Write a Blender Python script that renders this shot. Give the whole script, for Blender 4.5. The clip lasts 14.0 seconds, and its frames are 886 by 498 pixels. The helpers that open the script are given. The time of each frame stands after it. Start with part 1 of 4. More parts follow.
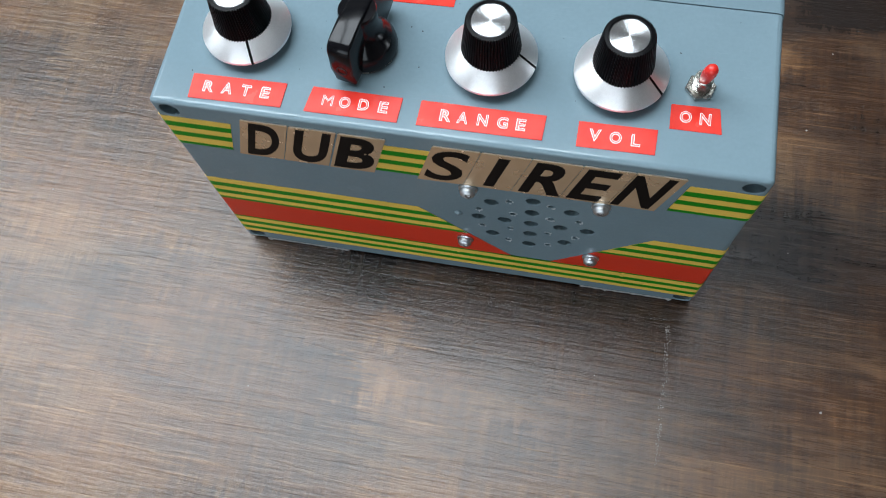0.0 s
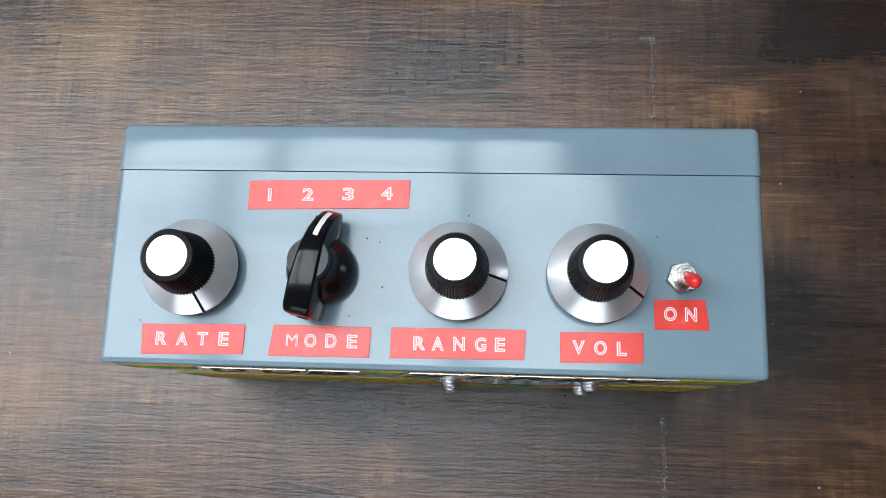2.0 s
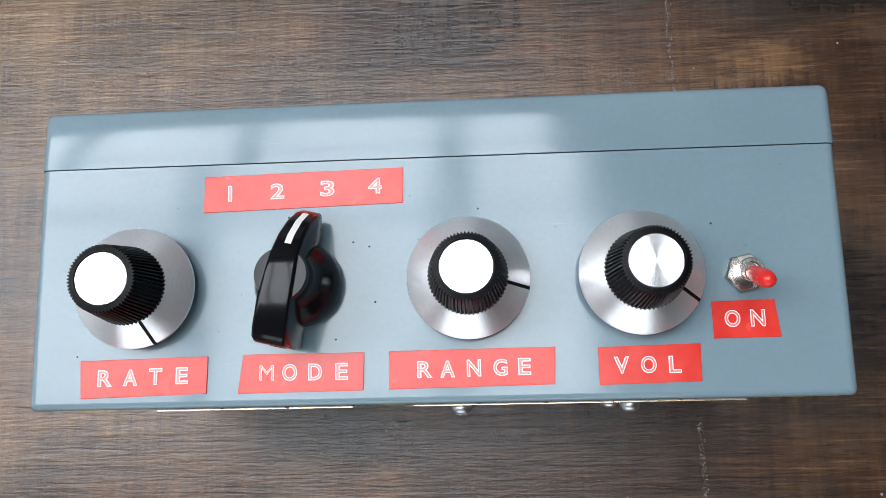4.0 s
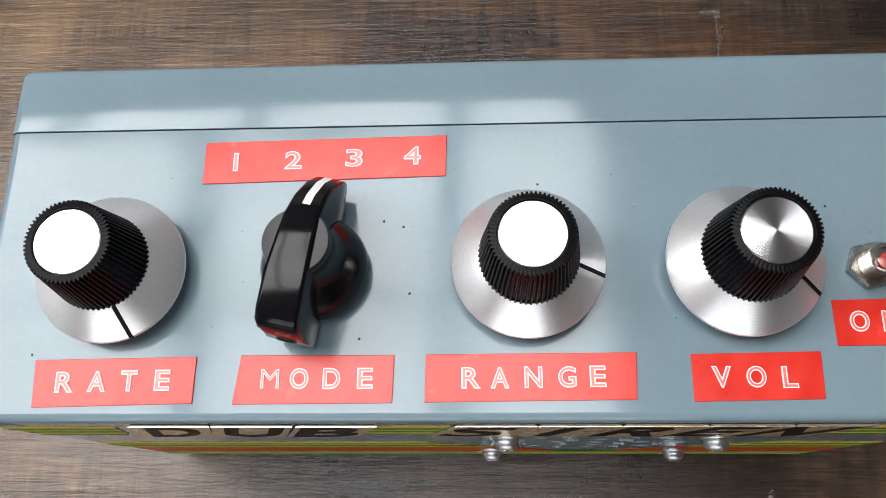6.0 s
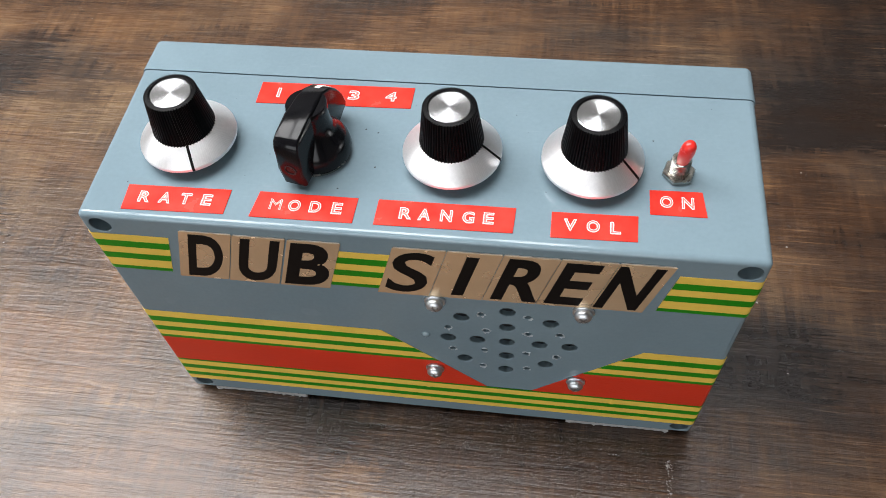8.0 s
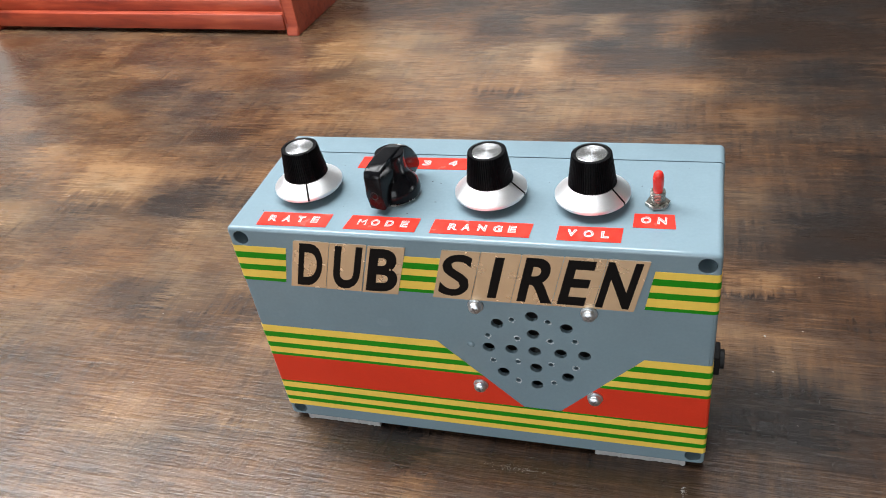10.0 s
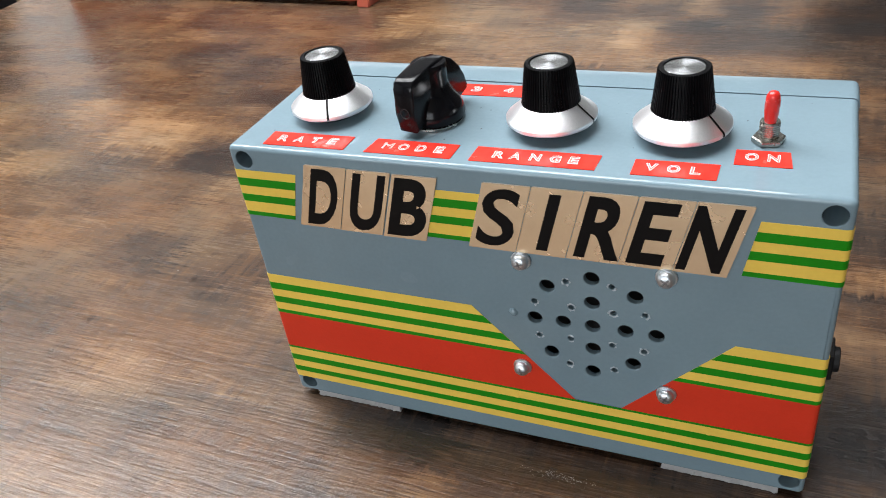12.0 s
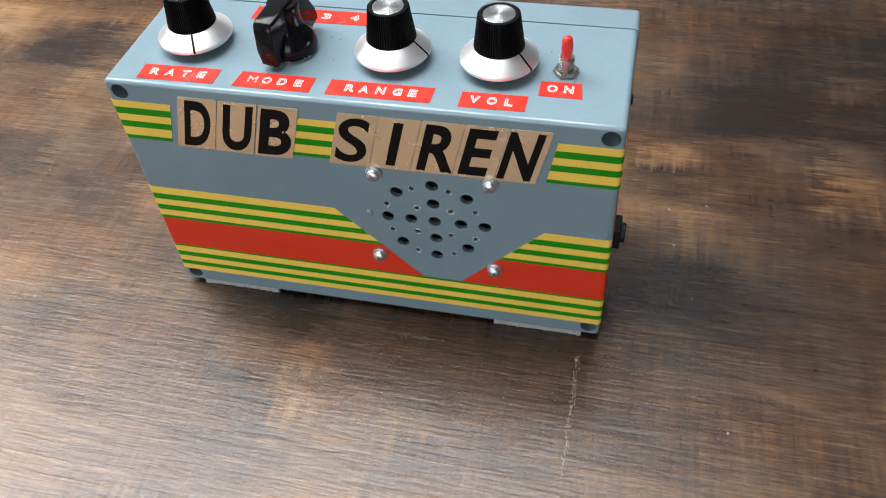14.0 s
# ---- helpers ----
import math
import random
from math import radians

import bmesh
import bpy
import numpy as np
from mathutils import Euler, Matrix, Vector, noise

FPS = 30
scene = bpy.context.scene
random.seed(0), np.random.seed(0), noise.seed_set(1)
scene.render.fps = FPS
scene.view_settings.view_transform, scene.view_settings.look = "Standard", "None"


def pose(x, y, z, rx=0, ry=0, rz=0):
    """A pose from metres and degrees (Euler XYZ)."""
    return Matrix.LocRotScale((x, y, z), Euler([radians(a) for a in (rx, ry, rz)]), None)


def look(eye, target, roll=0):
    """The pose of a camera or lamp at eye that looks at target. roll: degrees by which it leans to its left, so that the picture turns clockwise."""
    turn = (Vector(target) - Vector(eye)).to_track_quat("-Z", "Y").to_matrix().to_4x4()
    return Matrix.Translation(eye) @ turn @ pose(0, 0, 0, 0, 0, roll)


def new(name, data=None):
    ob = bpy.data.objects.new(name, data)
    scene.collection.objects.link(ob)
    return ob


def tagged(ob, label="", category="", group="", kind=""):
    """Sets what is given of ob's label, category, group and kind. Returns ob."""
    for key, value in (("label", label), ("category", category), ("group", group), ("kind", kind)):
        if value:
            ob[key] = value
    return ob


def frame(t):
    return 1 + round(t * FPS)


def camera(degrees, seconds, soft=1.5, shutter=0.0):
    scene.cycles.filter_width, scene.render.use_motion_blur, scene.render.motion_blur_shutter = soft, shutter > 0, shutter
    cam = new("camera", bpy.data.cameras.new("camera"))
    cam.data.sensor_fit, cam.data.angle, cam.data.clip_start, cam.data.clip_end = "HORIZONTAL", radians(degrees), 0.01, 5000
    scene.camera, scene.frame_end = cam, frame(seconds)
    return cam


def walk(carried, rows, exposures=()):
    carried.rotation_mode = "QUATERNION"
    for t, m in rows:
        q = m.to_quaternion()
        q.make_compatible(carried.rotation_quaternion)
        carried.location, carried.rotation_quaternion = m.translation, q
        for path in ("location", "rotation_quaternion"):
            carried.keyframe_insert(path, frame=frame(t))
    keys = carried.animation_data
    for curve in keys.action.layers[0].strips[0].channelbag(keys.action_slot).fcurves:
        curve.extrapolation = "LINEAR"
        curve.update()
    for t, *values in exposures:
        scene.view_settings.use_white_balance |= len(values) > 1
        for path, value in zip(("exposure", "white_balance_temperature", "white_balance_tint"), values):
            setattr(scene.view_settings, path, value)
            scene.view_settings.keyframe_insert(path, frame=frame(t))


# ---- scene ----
cam = camera(56.90, 14.0, soft=0.8, shutter=0.15)
PATH = [
    (0, (0.1361, -0.1205, 0.3512), (-0.1141, 0.5677, -1.51), -10.10),
    (0.5, (0.1296, -0.0904, 0.3729), (-0.1077, 0.549, -1.5072), -14.13),
    (1, (0.1265, -0.0571, 0.3816), (-0.0975, 0.5631, -1.5065), -14.74),
    (1.5, (0.1319, -0.0252, 0.3786), (-0.0507, 0.5497, -1.5282), -14.69),
    (2, (0.1226, -0.012, 0.3693), (-0.0238, 0.3806, -1.5863), -19.05),
    (2.5, (0.1145, -0.0015, 0.3644), (-0.0117, 0.2766, -1.6121), -24.46),
    (3, (0.1158, 0.0029, 0.3584), (0.0077, 0.2871, -1.6183), -22.11),
    (3.2, (0.1153, 0.0034, 0.3537), (0.0173, 0.2975, -1.6222), -19.92),
    (5.3, (0.11, -0.0019, 0.2793), (-0.0166, 0.5037, -1.6516), -14.95),
    (5.5, (0.1056, -0.0055, 0.2774), (0.0145, 0.5392, -1.6448), -10.20),
    (6, (0.1004, -0.0139, 0.2813), (0.0061, 0.57, -1.6292), -9.44),
    (6.5, (0.1008, -0.0302, 0.2913), (0.0163, 0.6554, -1.5856), -5.50),
    (7, (0.1111, -0.06, 0.2985), (-0.017, 0.7672, -1.5179), -5.26),
    (7.5, (0.1219, -0.0951, 0.3069), (-0.051, 0.8736, -1.4343), -5.10),
    (7.7, (0.1276, -0.1098, 0.3102), (-0.0694, 0.9202, -1.3929), -5.17),
    (9.8, (0.1845, -0.2323, 0.3169), (-0.3191, 1.2369, -0.9432), -9.65),
    (10, (0.188, -0.2409, 0.315), (-0.3836, 1.2466, -0.8936), -9.58),
    (10.5, (0.2129, -0.2481, 0.3121), (-0.5475, 1.2214, -0.8114), -10.32),
    (11, (0.1983, -0.2126, 0.2924), (-0.605, 1.2675, -0.7864), -10.87),
    (11.5, (0.1777, -0.2028, 0.2606), (-0.6224, 1.2948, -0.7964), -10.12),
    (12, (0.1817, -0.2043, 0.2485), (-0.5656, 1.2636, -0.8859), -8.66),
    (12.5, (0.1975, -0.2031, 0.2468), (-0.5159, 1.2767, -0.894), -7.56),
    (13, (0.2049, -0.2012, 0.2724), (-0.477, 1.2865, -0.8773), -6.94),
    (13.5, (0.1968, -0.2045, 0.2918), (-0.3188, 1.2032, -1.0319), -4.64),
    (14, (0.1961, -0.2261, 0.307), (-0.176, 1.0723, -1.168), -4.68),
]
walk(cam, [(t, look(eye, target, roll)) for t, eye, target, roll in PATH],
     exposures=[(0.0, 0.26, 6100, 8), (1.0, 0.04, 6080, 9), (3.2, -0.04, 6080, 11), (5.3, 0.02, 6750, 14), (6.5, 0.06, 6750, 14), (7.0, 0.20, 6750, 14), (7.7, 0.46, 6750, 14),
                (9.8, 0.90, 6620, 12), (10.8, 0.99, 6580, 12), (11.5, 0.92, 6560, 12), (12.5, 0.80, 6550, 12), (14.0, 0.78, 6550, 12)])

# ---- light: an overcast sky through a barred roof window ----
WIN_X0, WIN_X1, WIN_Y0, WIN_Y1, CEIL = -2.35, 0.375, -0.20, 0.875, 1.75
world = bpy.data.worlds.new("sky")
scene.world = world
world.use_nodes = True
wn = world.node_tree.nodes
sky = wn.new("ShaderNodeTexSky")
sky.sky_type, sky.sun_disc = "NISHITA", False
sky.sun_elevation, sky.sun_rotation = radians(50), radians(-60)
wn["Background"].inputs["Strength"].default_value = 0.1
world.node_tree.links.new(sky.outputs["Color"], wn["Background"].inputs["Color"])

lamp = bpy.data.lights.new("roof_window_daylight", "AREA")
lamp.shape, lamp.size, lamp.size_y = "RECTANGLE", WIN_X1 - WIN_X0, WIN_Y1 - WIN_Y0
lamp.energy, lamp.color = 94.0, (0.94, 0.985, 1.0)
lamp_ob = new("roof_window_daylight", lamp)
lamp_ob.matrix_world = pose((WIN_X0 + WIN_X1) / 2, (WIN_Y0 + WIN_Y1) / 2, CEIL + 0.10)
# fill light in an unseen window behind the camera, added to brighten the box's front
SW_X0, SW_X1, SW_Z0, SW_Z1, SW_Y = -1.70, 0.90, 0.10, 1.45, -2.60
lamp2 = bpy.data.lights.new("added_front_fill", "AREA")
lamp2.shape, lamp2.size, lamp2.size_y = "RECTANGLE", SW_X1 - SW_X0, SW_Z1 - SW_Z0
lamp2.energy, lamp2.color = 29.0, (0.94, 0.985, 1.0)
lamp2_ob = new("added_front_fill", lamp2)
lamp2_ob.matrix_world = pose((SW_X0 + SW_X1) / 2, SW_Y - 0.08, (SW_Z0 + SW_Z1) / 2, 90, 0, 0)


# ---- materials ----
def material(name, color, rough=0.5, metal=0.0, spec=0.5, coat=0.0):
    m = bpy.data.materials.new(name)
    m.use_nodes = True
    b = m.node_tree.nodes["Principled BSDF"]
    b.inputs["Base Color"].default_value = (*color, 1)
    b.inputs["Roughness"].default_value = rough
    b.inputs["Metallic"].default_value = metal
    b.inputs["Specular IOR Level"].default_value = spec
    b.inputs["Coat Weight"].default_value = coat
    return m


def node(m, kind, **inputs):
    n = m.node_tree.nodes.new(kind)
    for key, value in inputs.items():
        n.inputs[key.replace("_", " ")].default_value = value
    return n


def join(m, a, b):
    m.node_tree.links.new(a, b)


def coords(m, scale=(1, 1, 1), rot=0.0):
    tc = node(m, "ShaderNodeTexCoord")
    mp = node(m, "ShaderNodeMapping")
    mp.inputs["Scale"].default_value = scale
    mp.inputs["Rotation"].default_value = (0, 0, radians(rot))
    join(m, tc.outputs["Object"], mp.inputs["Vector"])
    return mp.outputs["Vector"]


def noise_tex(m, vec, scale, detail=4.0, rough=0.55, distort=0.0):
    n = node(m, "ShaderNodeTexNoise", Scale=scale, Detail=detail, Roughness=rough, Distortion=distort)
    join(m, vec, n.inputs["Vector"])
    return n.outputs["Fac"]


def ramp(m, fac, stops):
    r = node(m, "ShaderNodeValToRGB")
    e = r.color_ramp.elements
    while len(e) < len(stops):
        e.new(0.5)
    for el, (p, c) in zip(e, stops):
        el.position = p
        el.color = (*c, 1) if len(c) == 3 else (c[0], c[0], c[0], 1)
    join(m, fac, r.inputs["Fac"])
    return r.outputs["Color"]


def calc(m, op, a, b=None, c=None, clamp=False):
    n = node(m, "ShaderNodeMath")
    n.operation, n.use_clamp = op, clamp
    for i, v in enumerate((a, b, c)):
        if v is None:
            continue
        if isinstance(v, (int, float)):
            n.inputs[i].default_value = v
        else:
            join(m, v, n.inputs[i])
    return n.outputs[0]


def mix(m, fac, a, b, kind="MIX"):
    n = node(m, "ShaderNodeMix")
    n.data_type, n.blend_type = "RGBA", kind
    for v, i in ((fac, 0), (a, 6), (b, 7)):
        if isinstance(v, (int, float)):
            n.inputs[i].default_value = v
        elif isinstance(v, tuple):
            n.inputs[i].default_value = (*v, 1)
        else:
            join(m, v, n.inputs[i])
    return n.outputs[2]


def bsdf(m):
    return m.node_tree.nodes["Principled BSDF"]


def bump(m, height, strength, dist):
    n = node(m, "ShaderNodeBump", Strength=strength, Distance=dist)
    join(m, height, n.inputs["Height"])
    join(m, n.outputs["Normal"], bsdf(m).inputs["Normal"])


def mottled(name, color, rough, spec=0.5, amount=0.12, scale=60.0, bump_d=0.0, bump_scale=900.0, rough_var=0.08, metal=0.0):
    """A plain surface with stains and grain at two scales and an uneven gloss."""
    m = material(name, color, rough, metal, spec)
    v = coords(m)
    big = noise_tex(m, v, scale, 5)
    fine = noise_tex(m, v, scale * 14, 3)
    f = calc(m, "ADD", calc(m, "MULTIPLY", big, 0.7), calc(m, "MULTIPLY", fine, 0.3))
    dark = tuple(c * (1 - amount) for c in color)
    light = tuple(min(1, c * (1 + amount)) for c in color)
    join(m, ramp(m, f, [(0.3, dark), (0.7, light)]), bsdf(m).inputs["Base Color"])
    r = calc(m, "MULTIPLY_ADD", big, rough_var * 2, rough - rough_var)
    join(m, r, bsdf(m).inputs["Roughness"])
    if bump_d:
        bump(m, noise_tex(m, v, bump_scale, 3), 0.35, bump_d)
    return m


def plastic_case():
    m = material("grey_blue_abs", (0.165, 0.226, 0.268), 0.27, spec=0.42)
    v = coords(m)
    big = noise_tex(m, v, 22, 5)
    fine = noise_tex(m, v, 700, 2)
    smear = noise_tex(m, coords(m, (12, 50, 50)), 3, 4)
    f = calc(m, "ADD", calc(m, "MULTIPLY", big, 0.75), calc(m, "MULTIPLY", fine, 0.25))
    col = ramp(m, f, [(0.3, (0.145, 0.206, 0.240)), (0.7, (0.176, 0.247, 0.283))])
    # fine scratches in three directions, and rubbed spots where they gather
    worn = ramp(m, noise_tex(m, v, 38, 4), [(0.46, (0.0,)), (0.66, (1.0,))])
    scratch = None
    for turn, k in ((18, 60), (-34, 75), (84, 55)):
        s = ramp(m, noise_tex(m, coords(m, (1.0, 34.0, 1.0), turn), k, 2, 0.5), [(0.70, (0.0,)), (0.73, (1.0,))])
        scratch = s if scratch is None else calc(m, "MAXIMUM", scratch, s)
    scratch = calc(m, "MULTIPLY", scratch, worn)
    col = mix(m, calc(m, "MULTIPLY", scratch, 0.10), col, (0.36, 0.42, 0.46))
    join(m, col, bsdf(m).inputs["Base Color"])
    gloss = calc(m, "MULTIPLY_ADD", smear, 0.12, 0.045)
    join(m, calc(m, "ADD", gloss, calc(m, "MULTIPLY_ADD", worn, 0.03, calc(m, "MULTIPLY", scratch, 0.12))), bsdf(m).inputs["Roughness"])
    wave = calc(m, "ADD", noise_tex(m, v, 28, 1), calc(m, "MULTIPLY", fine, 0.012))
    bump(m, wave, 0.35, 0.0009)
    return m


def embossing_tape():
    m = material("red_embossing_tape", (0.62, 0.030, 0.018), 0.16, spec=0.36)
    v = coords(m)
    n = noise_tex(m, v, 140, 3)
    join(m, ramp(m, n, [(0.3, (0.56, 0.022, 0.014)), (0.7, (0.68, 0.042, 0.026))]), bsdf(m).inputs["Base Color"])
    join(m, calc(m, "MULTIPLY_ADD", n, 0.20, 0.14), bsdf(m).inputs["Roughness"])
    bump(m, noise_tex(m, v, 150, 2), 0.2, 0.0005)
    return m


def brushed(name, color, rough, aniso, streak, depth):
    """Turned or radially brushed metal: a radial tangent stretches the gloss."""
    m = material(name, color, rough, 1.0)
    t = node(m, "ShaderNodeTangent")
    t.direction_type, t.axis = "RADIAL", "Z"
    join(m, t.outputs["Tangent"], bsdf(m).inputs["Tangent"])
    bsdf(m).inputs["Anisotropic"].default_value, bsdf(m).inputs["Anisotropic Rotation"].default_value = aniso, 0.25
    tc = node(m, "ShaderNodeTexCoord")
    n = noise_tex(m, tc.outputs["Object"], streak, 4)
    g = node(m, "ShaderNodeTexWave", Scale=streak * 1.2, Distortion=1.5, Detail=3.0)
    g.wave_type, g.rings_direction = "RINGS", "Z"
    join(m, tc.outputs["Object"], g.inputs["Vector"])
    f = calc(m, "ADD", calc(m, "MULTIPLY", n, 0.6), calc(m, "MULTIPLY", g.outputs["Fac"], 0.4))
    dark = tuple(c * depth for c in color)
    join(m, ramp(m, f, [(0.25, dark), (0.75, color)]), bsdf(m).inputs["Base Color"])
    join(m, calc(m, "MULTIPLY_ADD", n, 0.04, rough - 0.02), bsdf(m).inputs["Roughness"])
    return m


# patches of thin (pale) or thick (dark) stain, and wide lighter or darker areas among the last: x, y, half width, half
# depth, amount
PALE = [
    (0.106, 0.488, 0.018, 0.028, 0.20), (0.168, 0.476, 0.016, 0.041, 0.15), (0.062, 0.419, 0.016, 0.031, 0.18), (0.136, 0.344, 0.070, 0.042, 0.10),
    (-0.123, 0.459, 0.047, 0.055, 0.14), (-0.052, 0.479, 0.031, 0.034, 0.10), (0.329, 0.206, 0.014, 0.013, 0.14), (0.325, 0.125, 0.016, 0.030, 0.14),
    (0.228, 0.131, 0.018, 0.011, 0.15), (0.278, 0.132, 0.014, 0.027, 0.08), (-0.438, 0.215, 0.045, 0.023, 0.13), (-0.304, 0.243, 0.047, 0.013, 0.14),
    (-0.254, 0.207, 0.035, 0.021, 0.20), (-0.311, 0.153, 0.034, 0.016, 0.11), (-0.360, 0.320, 0.028, 0.013, 0.13), (0.073, -0.033, 0.009, 0.009, 0.22),
    (0.070, -0.054, 0.011, 0.011, 0.13), (-0.086, 0.155, 0.025, 0.020, 0.10), (-0.105, -0.010, 0.026, 0.020, 0.10), (-0.16, -0.10, 0.17, 0.06, 0.05), (-0.22, 0.13, 0.21, 0.14, 0.08), (0.02, -0.13, 0.10, 0.05, 0.08), (-0.03, 0.36, 0.13, 0.09, 0.13),
]
DARK = [
    (0.128, 0.562, 0.080, 0.054, -0.22), (0.241, 0.481, 0.042, 0.061, -0.14), (0.003, 0.489, 0.026, 0.025, -0.14), (0.101, 0.438, 0.029, 0.014, -0.14),
    (0.033, 0.335, 0.023, 0.024, -0.16), (0.272, 0.175, 0.029, 0.024, -0.18), (0.220, 0.108, 0.018, 0.013, -0.15), (0.231, 0.036, 0.024, 0.021, -0.18),
    (0.317, 0.078, 0.019, 0.012, -0.12), (-0.176, 0.186, 0.028, 0.027, -0.20), (-0.309, 0.362, 0.035, 0.017, -0.13), (-0.346, 0.179, 0.020, 0.011, -0.14),
    (-0.191, 0.276, 0.025, 0.016, -0.11), (0.044, -0.011, 0.027, 0.014, -0.14), (0.063, -0.072, 0.009, 0.005, -0.12), (-0.041, 0.152, 0.022, 0.012, -0.12),
    # the one at 0.160, -0.022 paints the box's shade on the table before it
    (0.090, 0.150, 0.039, 0.018, -0.16), (-0.150, 0.075, 0.024, 0.022, -0.18), (0.350, 0.110, 0.110, 0.110, -0.20), (0.160, -0.022, 0.110, 0.022, -0.08), (0.430, 0.400, 0.200, 0.220, -0.20), (0.270, 0.500, 0.200, 0.120, -0.13), (0.036, -0.150, 0.006, 0.004, -0.20),
]


def table_wood():
    """Plywood under uneven dark stain and varnish: long raised grain, cross-wise brush marks, square patches."""
    m = material("dark_stained_plywood", (0.08, 0.05, 0.035), 0.36)
    tc = node(m, "ShaderNodeTexCoord")
    grain = noise_tex(m, coords(m, (1.0, 11.0, 1.0), 1.5), 27, 8, 0.64, 0.5)
    fibre = noise_tex(m, coords(m, (1.0, 17.0, 1.0), 2.0), 62, 4, 0.7)
    cross = noise_tex(m, coords(m, (13.0, 1.0, 1.0), 1.0), 20, 5, 0.65)
    cloud = noise_tex(m, coords(m, (1.0, 2.6, 1.0), 1.5), 8.0, 8, 0.68, 0.2)
    hue = noise_tex(m, coords(m, (1.0, 2.0, 1.0)), 11.0, 4, 0.6)
    # edges of the patches fray along the grain and a little across it
    rag = node(m, "ShaderNodeCombineXYZ")
    join(m, calc(m, "ADD", calc(m, "MULTIPLY_ADD", fibre, 0.060, -0.030), calc(m, "MULTIPLY_ADD", grain, 0.050, -0.025)), rag.inputs[0])
    join(m, calc(m, "MULTIPLY_ADD", cross, 0.026, -0.013), rag.inputs[1])
    add = node(m, "ShaderNodeVectorMath")
    join(m, tc.outputs["Object"], add.inputs[0])
    join(m, rag.outputs[0], add.inputs[1])
    f = calc(m, "MULTIPLY", grain, 0.26)
    f = calc(m, "ADD", f, calc(m, "MULTIPLY", fibre, 0.16))
    f = calc(m, "ADD", f, calc(m, "MULTIPLY_ADD", cross, 0.28, -0.04))
    f = calc(m, "ADD", f, calc(m, "MULTIPLY_ADD", cloud, 0.38, 0.04))
    for scale, amount in ((9.0, 0.08), (23.0, 0.08)):
        block = node(m, "ShaderNodeTexVoronoi", Scale=scale, Randomness=0.85)
        block.distance = "CHEBYCHEV"
        st = node(m, "ShaderNodeMapping")
        st.inputs["Scale"].default_value = (1.0, 1.6, 0.0)
        join(m, add.outputs[0], st.inputs["Vector"])
        join(m, st.outputs["Vector"], block.inputs["Vector"])
        sep = node(m, "ShaderNodeSeparateColor")
        join(m, block.outputs["Color"], sep.inputs["Color"])
        f = calc(m, "ADD", f, calc(m, "MULTIPLY", sep.outputs["Red"], amount))
    for x, y, rx, ry, amount in PALE + DARK:
        sc = node(m, "ShaderNodeVectorMath")
        sc.operation = "MULTIPLY_ADD"
        join(m, add.outputs[0], sc.inputs[0])
        sc.inputs[1].default_value, sc.inputs[2].default_value = (1 / rx, 1 / ry, 0), (-x / rx, -y / ry, 0)
        ab = node(m, "ShaderNodeVectorMath")
        ab.operation = "ABSOLUTE"
        join(m, sc.outputs[0], ab.inputs[0])
        xyz = node(m, "ShaderNodeSeparateXYZ")
        join(m, ab.outputs[0], xyz.inputs[0])
        mr = node(m, "ShaderNodeMapRange")
        mr.interpolation_type = "SMOOTHSTEP"
        join(m, calc(m, "MAXIMUM", xyz.outputs[0], xyz.outputs[1]), mr.inputs["Value"])
        for i, v in ((1, 0.7), (2, 1.15), (3, amount * 0.66), (4, 0.0)):
            mr.inputs[i].default_value = v
        f = calc(m, "ADD", f, mr.outputs["Result"])
    # thin pale streaks where the stain missed the raised fibres
    streak = ramp(m, noise_tex(m, coords(m, (1.0, 30.0, 1.0), 1.8), 30, 5, 0.6), [(0.57, (0.0,)), (0.72, (1.0,))])
    f = calc(m, "ADD", f, calc(m, "MULTIPLY", streak, 0.16))
    warm = ramp(m, f, [(0.42, (0.018, 0.0098, 0.0064)), (0.56, (0.052, 0.0252, 0.0132)), (0.68, (0.112, 0.0560, 0.0262)),
                       (0.80, (0.192, 0.103, 0.0475)), (0.96, (0.31, 0.182, 0.092))])
    cool = ramp(m, f, [(0.42, (0.0145, 0.0116, 0.0106)), (0.56, (0.037, 0.0250, 0.0188)), (0.68, (0.083, 0.0500, 0.0298)),
                       (0.80, (0.145, 0.091, 0.050)), (0.96, (0.26, 0.168, 0.097))])
    col = mix(m, ramp(m, hue, [(0.38, (0.0,)), (0.62, (1.0,))]), warm, cool)
    pores = ramp(m, fibre, [(0.30, (1.0,)), (0.42, (0.0,))])
    col = mix(m, calc(m, "MULTIPLY", pores, 0.28), col, (0.014, 0.010, 0.008))
    join(m, col, bsdf(m).inputs["Base Color"])
    join(m, calc(m, "MULTIPLY_ADD", cloud, 0.24, calc(m, "MULTIPLY_ADD", fibre, 0.20, 0.05)), bsdf(m).inputs["Roughness"])
    h = calc(m, "ADD", calc(m, "MULTIPLY", grain, 0.75), calc(m, "ADD", calc(m, "MULTIPLY", fibre, 0.30), calc(m, "MULTIPLY", cross, 0.25)))
    bump(m, h, 0.34, 0.0016)
    b = bsdf(m)
    b.inputs["Coat Weight"].default_value, b.inputs["Coat Roughness"].default_value = 0.32, 0.17
    b.inputs["Specular IOR Level"].default_value = 0.27
    # the varnish has filled most of the relief
    film = node(m, "ShaderNodeBump", Strength=0.18, Distance=0.0016)
    join(m, h, film.inputs["Height"])
    join(m, film.outputs["Normal"], b.inputs["Coat Normal"])
    return m


